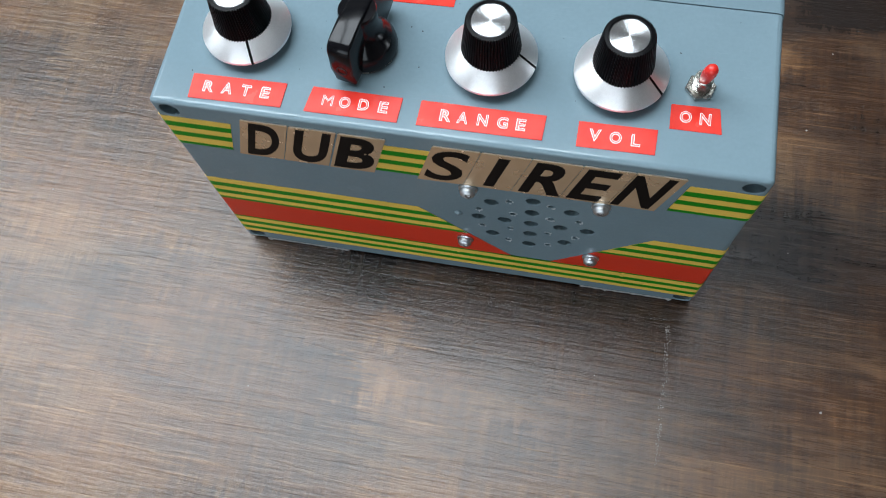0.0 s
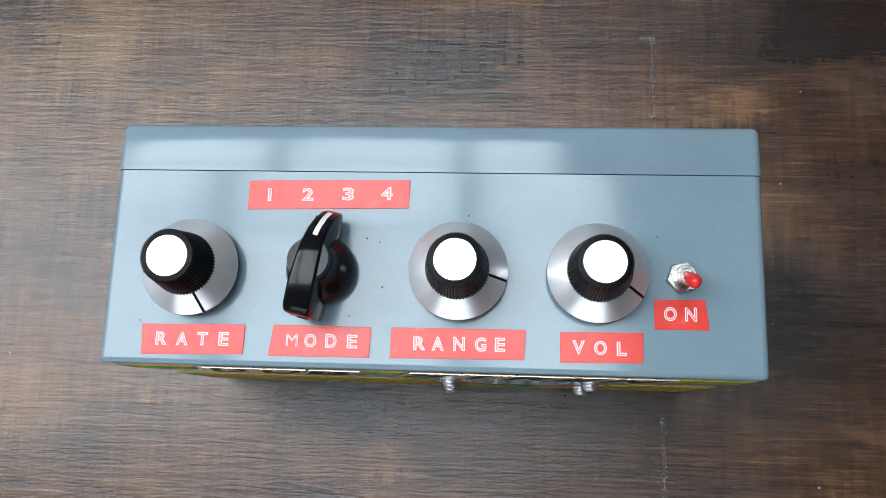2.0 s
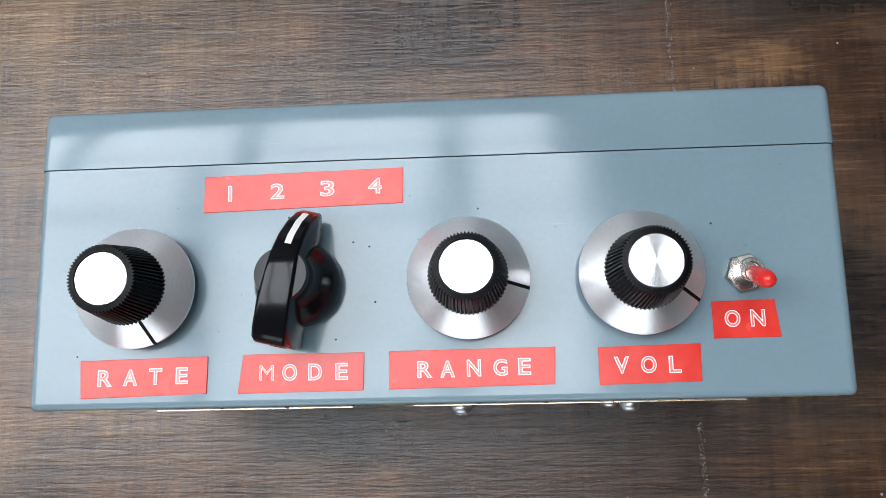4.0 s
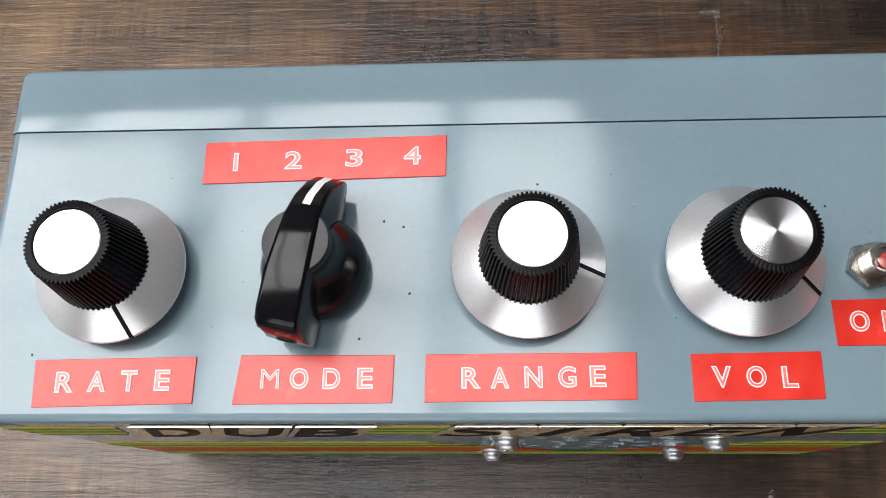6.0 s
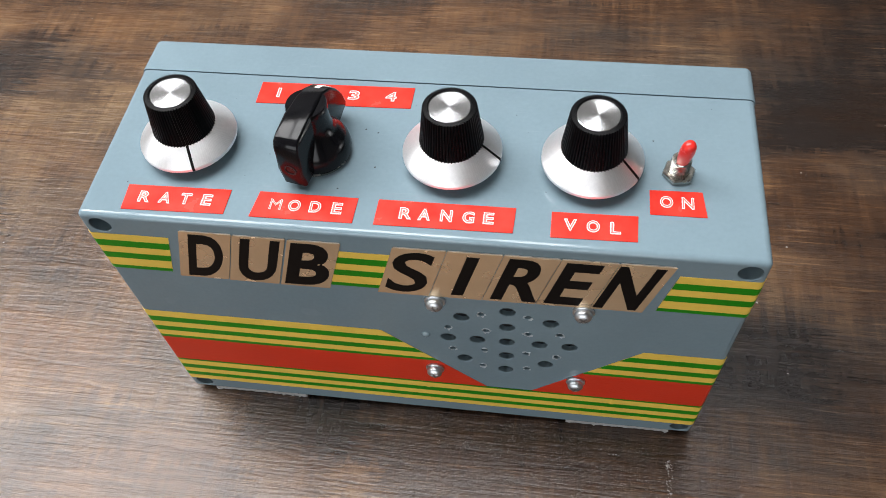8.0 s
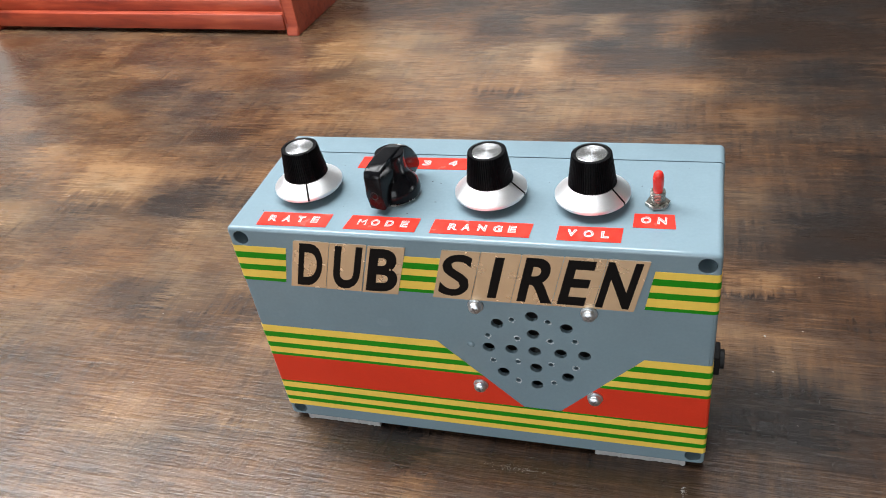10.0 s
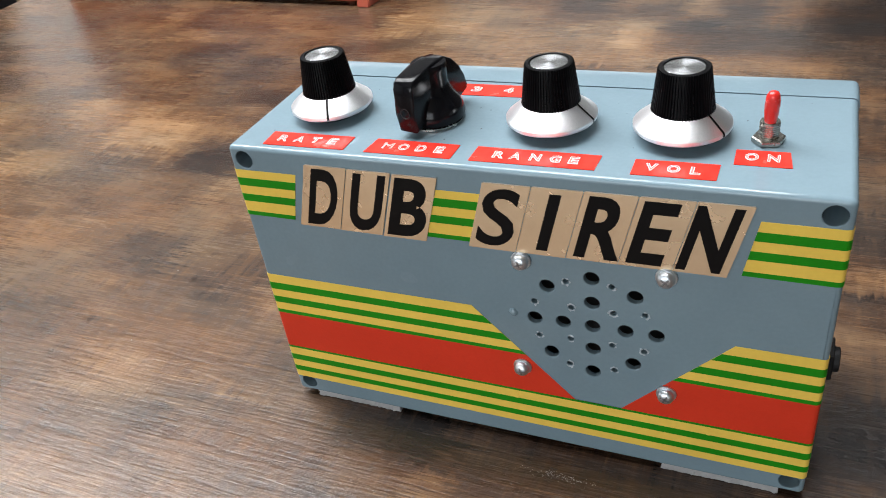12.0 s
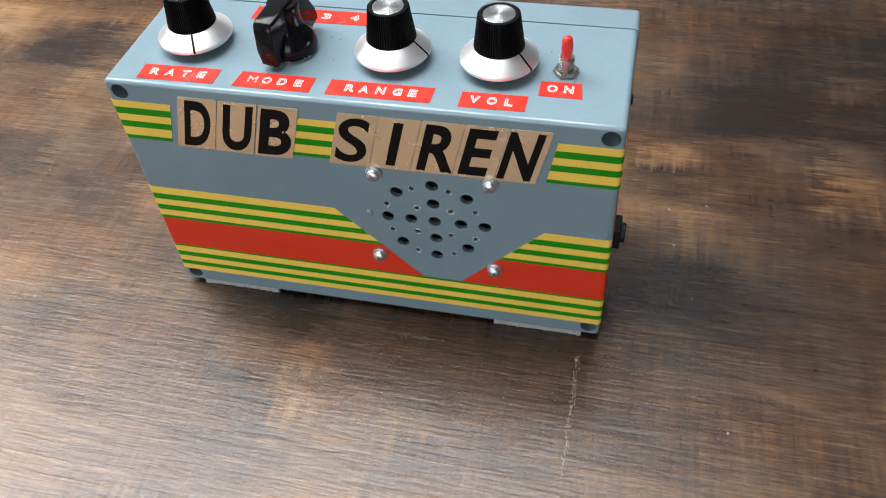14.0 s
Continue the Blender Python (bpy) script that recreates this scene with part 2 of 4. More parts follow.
def red_stain():
    m = material("orange_red_stained_pine", (0.36, 0.06, 0.025), 0.42)
    g = noise_tex(m, coords(m, (1.0, 14.0, 9.0)), 16, 6, 0.6, 0.5)
    cl = noise_tex(m, coords(m), 14, 3)
    f = calc(m, "ADD", calc(m, "MULTIPLY", g, 0.6), calc(m, "MULTIPLY", cl, 0.4))
    col = ramp(m, f, [(0.34, (0.15, 0.018, 0.009)), (0.5, (0.28, 0.040, 0.016)), (0.68, (0.40, 0.078, 0.032))])
    kn = node(m, "ShaderNodeTexVoronoi", Scale=9.0)
    join(m, coords(m, (1.0, 1.8, 2.2)), kn.inputs["Vector"])
    col = mix(m, ramp(m, kn.outputs["Distance"], [(0.06, (0.75,)), (0.13, (0.0,))]), col, (0.12, 0.016, 0.010))
    join(m, col, bsdf(m).inputs["Base Color"])
    bump(m, g, 0.25, 0.001)
    return m


CASE = plastic_case()
TAPE_RED = embossing_tape()
EMBOSS = mottled("white_stretched_vinyl", (0.86, 0.80, 0.78), 0.3, amount=0.06, scale=400)
EMBOSS_CORE = mottled("pink_vinyl", (0.70, 0.16, 0.13), 0.3, amount=0.1, scale=400)
YELLOW = mottled("yellow_vinyl_tape", (0.74, 0.50, 0.085), 0.40, 0.25, amount=0.07, scale=45, bump_d=0.0002)
GREEN = mottled("green_vinyl_tape", (0.008, 0.205, 0.005), 0.40, 0.2, amount=0.12, scale=45, bump_d=0.0002)
RED_VINYL = mottled("red_vinyl_tape", (0.57, 0.036, 0.014), 0.40, 0.2, amount=0.07, scale=40, bump_d=0.0002)
PLATE = mottled("champagne_foil_plate", (0.84, 0.64, 0.42), 0.26, amount=0.05, scale=80, metal=0.68)
PLATE_EDGE = mottled("grey_card_edge", (0.30, 0.28, 0.25), 0.5, scale=90)
INK = mottled("black_lettering", (0.004, 0.0035, 0.0035), 0.45, 0.12, amount=0.2, scale=120)
ALU = brushed("brushed_aluminium", (0.95, 0.95, 0.96), 0.40, 0.50, 1100.0, 0.88)
bsdf(ALU).inputs["Metallic"].default_value = 0.97
SPUN = brushed("spun_aluminium", (0.80, 0.81, 0.83), 0.26, 0.85, 1800.0, 0.96)
BLACK_RUB = mottled("black_ribbed_plastic", (0.0025, 0.0025, 0.003), 0.36, 0.10, amount=0.25, scale=150)
BLACK_GLOSS = mottled("black_gloss_bakelite", (0.004, 0.004, 0.005), 0.16, 0.2, amount=0.25, scale=120, rough_var=0.07)
BLACK_MATT = mottled("black_matt", (0.008, 0.008, 0.009), 0.55, 0.3, amount=0.2, scale=60)
WHITE_LINE = mottled("white_paint", (0.80, 0.79, 0.76), 0.45, amount=0.05, scale=200)
NICKEL = mottled("nickel_plate", (0.50, 0.48, 0.44), 0.26, amount=0.3, scale=260, metal=1.0)
STEEL = mottled("shaded_recess_steel", (0.30, 0.32, 0.34), 0.4, amount=0.2, scale=300, metal=1.0)
ZINC = mottled("zinc_screw", (0.62, 0.65, 0.68), 0.38, amount=0.15, scale=300, metal=1.0)
SLEEVE = mottled("red_pvc_sleeve", (0.62, 0.024, 0.018), 0.26, amount=0.1, scale=220)
SPEAKER = mottled("dark_speaker_cone", (0.030, 0.034, 0.038), 0.55, amount=0.3, scale=200)
FOAM = mottled("grey_white_felt", (0.31, 0.305, 0.30), 0.9, amount=0.15, scale=260, bump_d=0.0008, bump_scale=700)
SEAM = mottled("dark_gap", (0.06, 0.075, 0.085), 0.7)
STRESSED = mottled("stress_whitened_plastic", (0.32, 0.37, 0.40), 0.45, amount=0.3, scale=900)
TABLE = table_wood()
RACK = red_stain()
RAW_WOOD = mottled("pale_raw_wood", (0.48, 0.36, 0.24), 0.55, amount=0.15, scale=50)
PAPER = mottled("white_paper", (0.74, 0.76, 0.80), 0.7, amount=0.06, scale=25)
PAPER_RED = mottled("red_print", (0.52, 0.06, 0.06), 0.6, amount=0.1, scale=40)
CORD = mottled("dark_red_cord", (0.06, 0.014, 0.010), 0.6, amount=0.2, scale=150)
WALL_GREEN = mottled("pale_green_wall_paint", (0.37, 0.44, 0.42), 0.6, amount=0.05, scale=4, bump_d=0.001, bump_scale=120)
WALL_WHITE = mottled("white_wall_paint", (0.74, 0.75, 0.75), 0.6, amount=0.04, scale=4, bump_d=0.001, bump_scale=120)
# dark tone added to keep reflections in the table dim, no second paint
WALL_DARK = mottled("dim_reflection_wall", (0.07, 0.067, 0.062), 0.7, amount=0.06, scale=4)
WALL_DULL = mottled("dull_grey_brown_wall_paint", (0.26, 0.245, 0.225), 0.7, amount=0.05, scale=4)
FLOOR_MAT = mottled("dark_floor_boards", (0.06, 0.045, 0.036), 0.5, amount=0.3, scale=6)
CEIL_MAT = mottled("wooden_ceiling_boards", (0.24, 0.21, 0.18), 0.7, amount=0.04, scale=4)
DUST = mottled("pale_dust", (0.29, 0.277, 0.262), 0.8, amount=0.15, scale=300)


# ---- mesh helpers ----
def mm(*v):
    return tuple(a / 1000 for a in v)


def to_mesh(name, bm, mat, smooth=35, flat=False):
    bmesh.ops.recalc_face_normals(bm, faces=bm.faces)
    me = bpy.data.meshes.new(name)
    bm.to_mesh(me)
    bm.free()
    me.materials.append(mat)
    me.polygons.foreach_set("use_smooth", [smooth > 0] * len(me.polygons))
    if smooth > 0:
        me.set_sharp_from_angle(angle=radians(smooth))
    if flat:  # the large plane faces stay flat, the rounded edges smooth
        for p in me.polygons:
            if max(abs(c) for c in p.normal) > 0.99999:
                p.use_smooth = False
    return me


def part(name, bm, mat, parent=None, label="", at=None, smooth=35):
    me = bm if isinstance(bm, bpy.types.Mesh) else to_mesh(name, bm, mat, smooth)
    ob = new(name, me)
    ob.parent = parent
    if at is not None:
        ob.matrix_basis = at
    return tagged(ob, label)


def thing(name, at, label, category, group="", kind=""):
    ob = new(name)
    ob.matrix_basis = at
    return tagged(ob, label, category, group, kind)


def box(x0, x1, y0, y1, z0, z1, r=0.0, seg=2):
    b = bmesh.new()
    bmesh.ops.create_cube(b, size=1)
    for v in b.verts:
        v.co = Vector(((x0 + x1) / 2 + v.co.x * (x1 - x0), (y0 + y1) / 2 + v.co.y * (y1 - y0), (z0 + z1) / 2 + v.co.z * (z1 - z0)))
    if r:
        bmesh.ops.bevel(b, geom=list(b.edges), offset=r, segments=seg, profile=0.5, affect="EDGES")
    return b


def lathe(profile, seg=48, radius=None, turn=0.0):
    """A turned body round z from (r, z) points; radius(a, i) scales r by angle and row."""
    b = bmesh.new()
    rows = []
    for i, (r, z) in enumerate(profile):
        if r <= 1e-9:
            rows.append([b.verts.new((0, 0, z))])
            continue
        row = []
        for k in range(seg):
            a = 2 * math.pi * k / seg + turn
            q = r * (radius(k, i) if radius else 1)
            row.append(b.verts.new((q * math.cos(a), q * math.sin(a), z)))
        rows.append(row)
    for lo, hi in zip(rows, rows[1:]):
        for k in range(seg):
            j = (k + 1) % seg
            if len(lo) == 1 and len(hi) == 1:
                continue
            if len(lo) == 1:
                b.faces.new((lo[0], hi[j], hi[k]))
            elif len(hi) == 1:
                b.faces.new((lo[k], lo[j], hi[0]))
            else:
                b.faces.new((lo[k], lo[j], hi[j], hi[k]))
    for row in (rows[0], rows[-1]):
        if len(row) > 2:
            b.faces.new(row)
    return b


def slab(points, a0, a1, axis="y"):
    """A flat polygon (u, v) between two depths a0 and a1 along y (u=x, v=z) or z (u=x, v=y)."""
    b = bmesh.new()
    place = (lambda u, v, d: (u, d, v)) if axis == "y" else (lambda u, v, d: (u, v, d))
    lo = [b.verts.new(place(u, v, a0)) for u, v in points]
    hi = [b.verts.new(place(u, v, a1)) for u, v in points]
    b.faces.new(lo)
    b.faces.new(list(reversed(hi)))
    n = len(points)
    for i in range(n):
        b.faces.new((lo[i], lo[(i + 1) % n], hi[(i + 1) % n], hi[i]))
    return b


GLYPHS, FRAMES = {}, {}


def glyph(ch, offset):
    """Outline mesh of one character of the built-in font: points scaled to the plain letter as a unit box, and faces."""
    if (ch, offset) not in GLYPHS:
        cu = bpy.data.curves.new("glyph", "FONT")
        cu.body, cu.size, cu.offset, cu.resolution_u, cu.fill_mode = ch, 1.0, offset, 5, "FRONT"
        ob = bpy.data.objects.new("glyph", cu)
        scene.collection.objects.link(ob)
        dg = bpy.context.evaluated_depsgraph_get()
        me = ob.evaluated_get(dg).to_mesh()
        pts = [tuple(v.co) for v in me.vertices]
        faces = [tuple(p.vertices) for p in me.polygons]
        ob.evaluated_get(dg).to_mesh_clear()
        bpy.data.objects.remove(ob)
        bpy.data.curves.remove(cu)
        if offset == 0:
            FRAMES[ch] = min(p[0] for p in pts), max(p[0] for p in pts), min(p[1] for p in pts), max(p[1] for p in pts)
        elif ch not in FRAMES:
            glyph(ch, 0)
        x0, x1, y0, y1 = FRAMES[ch]
        GLYPHS[ch, offset] = ([((p[0] - x0) / (x1 - x0), (p[1] - y0) / (y1 - y0)) for p in pts], faces)
    return GLYPHS[ch, offset]


def letter(ch, offset, place, depth):
    """A raised letter: place maps the unit box to the surface, depth is the way out."""
    pts, faces = glyph(ch, offset)
    b = bmesh.new()
    vs = [b.verts.new(place(u, v)) for u, v in pts]
    for f in faces:
        try:
            b.faces.new([vs[i] for i in f])
        except ValueError:
            pass
    bmesh.ops.remove_doubles(b, verts=b.verts, dist=1e-6)
    got = bmesh.ops.extrude_face_region(b, geom=list(b.faces))
    bmesh.ops.translate(b, verts=[g for g in got["geom"] if isinstance(g, bmesh.types.BMVert)], vec=depth)
    return b


# ---- the room ----
def slab_wall(name, b, mat, label):
    return tagged(part(name, b, mat, None, smooth=0), label, "wall", kind="structure")


RX0, RX1, RY0, RY1, RY2, FLOOR, LEDGE = -2.60, 2.40, -2.60, 0.78, 1.14, -0.75, 0.34
tagged(part("floor", box(RX0, RX1, RY0, RY1, FLOOR - 0.1, FLOOR), FLOOR_MAT, smooth=0), "dark wooden floor under the table", "floor", kind="structure")
# back wall, deepened to an unseen ledge that clears the roof window's reflection: pale green below, white panelling
# from table height up, a dark shadow gap between
slab_wall("wall_north", box(RX0, RX1, RY1, RY2 + 0.12, FLOOR, LEDGE), WALL_GREEN, "pale green painted wall behind the table")
# unseen upper wall, added dark so steep reflections in the table stay dim
slab_wall("wall_north_upper", box(RX0, RX1, RY2, RY2 + 0.12, LEDGE, CEIL), WALL_DARK, "unseen upper wall, kept dark to dim reflections")
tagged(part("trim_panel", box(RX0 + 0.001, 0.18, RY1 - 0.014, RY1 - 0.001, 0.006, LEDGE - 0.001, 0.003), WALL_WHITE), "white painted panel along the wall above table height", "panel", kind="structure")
# same panel, darkened on the right so the table reflects less light there
tagged(part("trim_panel_dark", box(0.182, RX1 - 0.001, RY1 - 0.014, RY1 - 0.001, 0.006, LEDGE - 0.001, 0.003), WALL_DARK), "right part of the wall panel, darkened to dim its reflection in the table", "panel", kind="structure")
tagged(part("baseboard", box(RX0 + 0.001, RX1 - 0.001, RY1 - 0.018, RY1 - 0.001, FLOOR + 0.001, -0.082, 0.003), BLACK_MATT), "dark boarding along the foot of the wall", "baseboard", kind="structure")


def pierced(x0, x1, y0, y1, z0, z1, wx0, wx1, wz0, wz1):
    """A wall along x with one opening through it."""
    b = bmesh.new()
    for a0, a1, c0, c1 in ((x0, wx0, z0, z1), (wx1, x1, z0, z1), (wx0, wx1, z0, wz0), (wx0, wx1, wz1, z1)):
        vs = [b.verts.new((x, y, z)) for y in (y0, y1) for x, z in ((a0, c0), (a1, c0), (a1, c1), (a0, c1))]
        for f in ((3, 2, 1, 0), (4, 5, 6, 7), (0, 1, 5, 4), (1, 2, 6, 5), (2, 3, 7, 6), (3, 0, 4, 7)):
            b.faces.new([vs[i] for i in f])
    return b


slab_wall("wall_south", pierced(RX0, RX1, RY0 - 0.12, RY0, FLOOR, CEIL, SW_X0, SW_X1, SW_Z0, SW_Z1), WALL_DULL, "dull grey-brown wall with an added window")
# bars of the added fill-light window, out of view
added_window = thing("window_2", pose(0, RY0, 0), "unseen white framed window, added to light the box's front", "window", kind="structure")
for x in (-0.85, 0.03):
    part("window_bar", box(x - 0.03, x + 0.03, -0.05, 0.0, SW_Z0, SW_Z1, 0.004), WALL_WHITE, added_window)
slab_wall("wall_west", box(RX0 - 0.12, RX0, RY0 - 0.12, RY2 + 0.12, FLOOR, CEIL), WALL_WHITE, "white painted wall")
slab_wall("wall_east", box(RX1, RX1 + 0.12, RY0 - 0.12, RY2 + 0.12, FLOOR, CEIL), WALL_DULL, "dull grey-brown painted wall")


def ceiling():
    b = bmesh.new()
    T = CEIL + 0.12
    for x0, x1, y0, y1 in ((RX0 - 0.12, WIN_X0, RY0 - 0.12, RY2 + 0.12), (WIN_X1, RX1 + 0.12, RY0 - 0.12, RY2 + 0.12),
                           (WIN_X0, WIN_X1, RY0 - 0.12, WIN_Y0), (WIN_X0, WIN_X1, WIN_Y1, RY2 + 0.12)):
        vs = [b.verts.new((x, y, z)) for z in (CEIL, T) for x, y in ((x0, y0), (x1, y0), (x1, y1), (x0, y1))]
        for f in ((3, 2, 1, 0), (4, 5, 6, 7), (0, 1, 5, 4), (1, 2, 6, 5), (2, 3, 7, 6), (3, 0, 4, 7)):
            b.faces.new([vs[i] for i in f])
    return b


tagged(part("ceiling", ceiling(), CEIL_MAT, smooth=0), "wooden ceiling with a roof window opening", "ceiling", kind="structure")
roof_window = thing("window_1", pose(0, 0, CEIL), "white barred roof window lighting the table", "window", kind="structure")
for x in (-1.78, -1.17, -0.56, 0.035):
    part("window_bar", box(x - 0.035, x + 0.035, WIN_Y0, WIN_Y1, 0.0, 0.05, 0.004), WALL_WHITE, roof_window)
for y in (-0.02, 0.42):
    part("window_bar", box(WIN_X0, WIN_X1, y - 0.008, y + 0.008, 0.012, 0.048, 0.003), WALL_WHITE, roof_window)


# ---- the table ----
TABLE_Z = 0.0022
table = thing("table", pose(0, 0, FLOOR), "dark brown stained plywood table top, worn and dusty", "table")
top = slab([(-0.678, 0.716), (-0.652, -0.70), (0.90, -0.70), (0.86, 0.690)], 0.7242, 0.75 + TABLE_Z, "z")
bmesh.ops.bevel(top, geom=list(top.edges), offset=0.002, segments=2, affect="EDGES")
part("tabletop", top, TABLE, table)
for x in (-0.56, 0.78):
    for y in (-0.62, 0.60):
        part("leg", box(x - 0.03, x + 0.03, y - 0.03, y + 0.03, 0, 0.7242, 0.003), TABLE, table)


# ---- the effect box ----
W, D, H0, H1, SPLIT, R_EDGE, R_CORNER = 0.2007, 0.0774, 0.0048, 0.124, 0.0615, 0.0017, 0.0022
XL = -0.0012
siren = thing("effect_box", pose(0, 0, 0), "grey-blue plastic effect box with knobs on felt pads", "electronic device")


def outline(inset, n=5):
    """Rounded rectangle in x, z, drawn in by inset."""
    r = max(R_CORNER - inset, 0.0006)
    pts = []
    for cx, cz, a0 in ((W - inset - r, H1 - inset - r, 0), (XL + inset + r, H1 - inset - r, 90), (XL + inset + r, H0 + inset + r, 180), (W - inset - r, H0 + inset + r, 270)):
        for k in range(n + 1):
            a = radians(a0 + 90 * k / n)
            pts.append((cx + r * math.cos(a), cz + r * math.sin(a)))
    return pts


BIG_HOLES = [mm(*p) for p in ((113.7, 80.8), (128.7, 86.3), (142.7, 81.1), (128.7, 76.3), (108.7, 66.3), (118.7, 66.3), (128.7, 66.3), (139.7, 66.3), (149.7, 66.3), (128.7, 56.3), (114.0, 51.8), (142.3, 52.3), (128.5, 45.8))]
SMALL_HOLES = [mm(*p) for p in ((120.2, 83.8), (135.2, 84.1), (109.0, 73.6), (121.7, 73.3), (135.7, 73.3), (146.0, 74.3), (110.0, 58.8), (121.0, 59.3), (135.3, 59.3), (145.9, 58.7), (120.3, 47.6), (136.0, 48.1))]
CORNER_HOLES = [mm(*p) for p in ((4.7, 118.6), (195.6, 118.6), (4.7, 10.2), (195.6, 10.2))]


def ring(b, cx, cz, r, y, n):
    return [b.verts.new((cx + r * math.cos(2 * math.pi * k / n), y, cz + r * math.sin(2 * math.pi * k / n))) for k in range(n)]


def bridge(b, lo, hi):
    n = len(lo)
    for i in range(n):
        b.faces.new((lo[i], lo[(i + 1) % n], hi[(i + 1) % n], hi[i]))


def case_body():
    b = bmesh.new()
    loops = []
    for k in range(7):  # rounded front edge
        a = radians(90 * k / 6)
        inset = R_EDGE * (1 - math.sin(a))
        loops.append([b.verts.new((x, R_EDGE * (1 - math.cos(a)), z)) for x, z in outline(inset)])
    loops.append([b.verts.new((x, SPLIT - 0.00012, z)) for x, z in outline(0)])
    loops.append([b.verts.new((x, SPLIT - 0.00012, z)) for x, z in outline(0.0012)])
    for lo, hi in zip(loops, loops[1:]):
        bridge(b, lo, hi)
    holes = [(x, z, 0.0028, 20, 0.0021) for x, z in BIG_HOLES] + [(x, z, 0.00125, 12, 0.0021) for x, z in SMALL_HOLES] + [(x, z, 0.0036, 28, 0.030) for x, z in CORNER_HOLES]
    edges = [b.edges.get((loops[0][i], loops[0][(i + 1) % len(loops[0])])) for i in range(len(loops[0]))]
    for x, z, r, n, depth in holes:
        lip, neck = ring(b, x, z, r, 0, n), ring(b, x, z, r - 0.00025, 0.0003, n)
        end = ring(b, x, z, r - 0.00025, depth, n)
        bridge(b, lip, neck)
        bridge(b, neck, end)
        if depth > 0.01:
            b.faces.new(end)
        edges += [b.edges.get((lip[i], lip[(i + 1) % n])) for i in range(n)]
    bmesh.ops.triangle_fill(b, edges=edges, use_beauty=True, normal=(0, -1, 0))
    return b


def case_lid():
    b = bmesh.new()
    g = 0.0004  # the lid stands a little proud of the body
    loops = [[b.verts.new((x, SPLIT + 0.0002, z)) for x, z in outline(0.0010)]]
    loops.append([b.verts.new((x, SPLIT + 0.00012, z)) for x, z in outline(0.0001 - g)])
    loops.append([b.verts.new((x, SPLIT + 0.0007, z)) for x, z in outline(-g)])
    back = 0.0024
    for k in range(7):
        a = radians(15 * k)
        loops.append([b.verts.new((x, D - back + back * math.sin(a), z)) for x, z in outline(back * (1 - math.cos(a)) - g + 0.0001)])
    # the moulding draft: the upper side falls a little towards the back
    for loop in loops[3:]:
        for v in loop:
            if v.co.z > 0.1:
                v.co.z -= 0.020 * (v.co.y - SPLIT - 0.0007)
    for lo, hi in zip(loops, loops[1:]):
        bridge(b, lo, hi)
    b.faces.new(loops[-1])
    b.faces.new(loops[0])
    return b


body = part("case_body", to_mesh("case_body", case_body(), CASE, 30, True), None, siren)
part("case_lid", to_mesh("case_lid", case_lid(), CASE, 30, True), None, siren)
# dark filler that stands for the shade inside the seam
part("seam_shade", box(XL + 0.0012, W - 0.0012, SPLIT - 0.002, SPLIT + 0.002, H0 + 0.0016, H1 - 0.0016), SEAM, siren, "dark filler for the shade in the gap between lid and body", smooth=0)
part("speaker", lathe([(0, 0.0), (0.006, 0.0006), (0.0075, 0.0030), (0.023, -0.0008), (0.0265, 0.0), (0.0265, 0.012), (0, 0.012)], 40), SPEAKER, siren,
     "dark loudspeaker behind the drilled holes", pose(*mm(129, 8.6, 67), -90, 0, 0))


def felt_pad(x0, x1, y0, y1, z0, z1, rnd):
    """A strip of felt, cut roughly: its rim frays and leans out at the foot."""
    b = bmesh.new()
    outline_pts = [(x0 + (x1 - x0) * k / 40, y0) for k in range(41)] + [(x1, y0 + (y1 - y0) * k / 20) for k in range(1, 20)]
    outline_pts += [(x1 - (x1 - x0) * k / 40, y1) for k in range(41)] + [(x0, y1 - (y1 - y0) * k / 20) for k in range(1, 20)]
    cx, cy = (x0 + x1) / 2, (y0 + y1) / 2
    rows = []
    for z, out in ((z0, 0.0002), (z0 + 0.0004, 0.0003), ((z0 + z1) / 2, 0.0), (z1, -0.0002)):
        row = []
        for x, y in outline_pts:
            o = out + rnd.gauss(0, 0.00010) + (0.0005 if rnd.random() < 0.06 and z < z1 else 0)
            row.append(b.verts.new((x + math.copysign(o, x - cx) * (abs(x - cx) > 0.96 * (x1 - cx)), y + math.copysign(o, y - cy) * (abs(y - cy) > 0.96 * (y1 - cy)), z)))
        rows.append(row)
    for lo, hi in zip(rows, rows[1:]):
        bridge(b, lo, hi)
    b.faces.new(rows[0])
    b.faces.new(rows[-1])
    return b


for x0, x1, seed in ((0.0075, 0.0462, 3), (0.153, 0.1925, 8)):
    part("felt_pad", felt_pad(x0, x1, 0.0010, 0.070, TABLE_Z, H0 + 0.0006, random.Random(seed)), FOAM, siren, "pale grey frayed felt pad under the case", smooth=0)


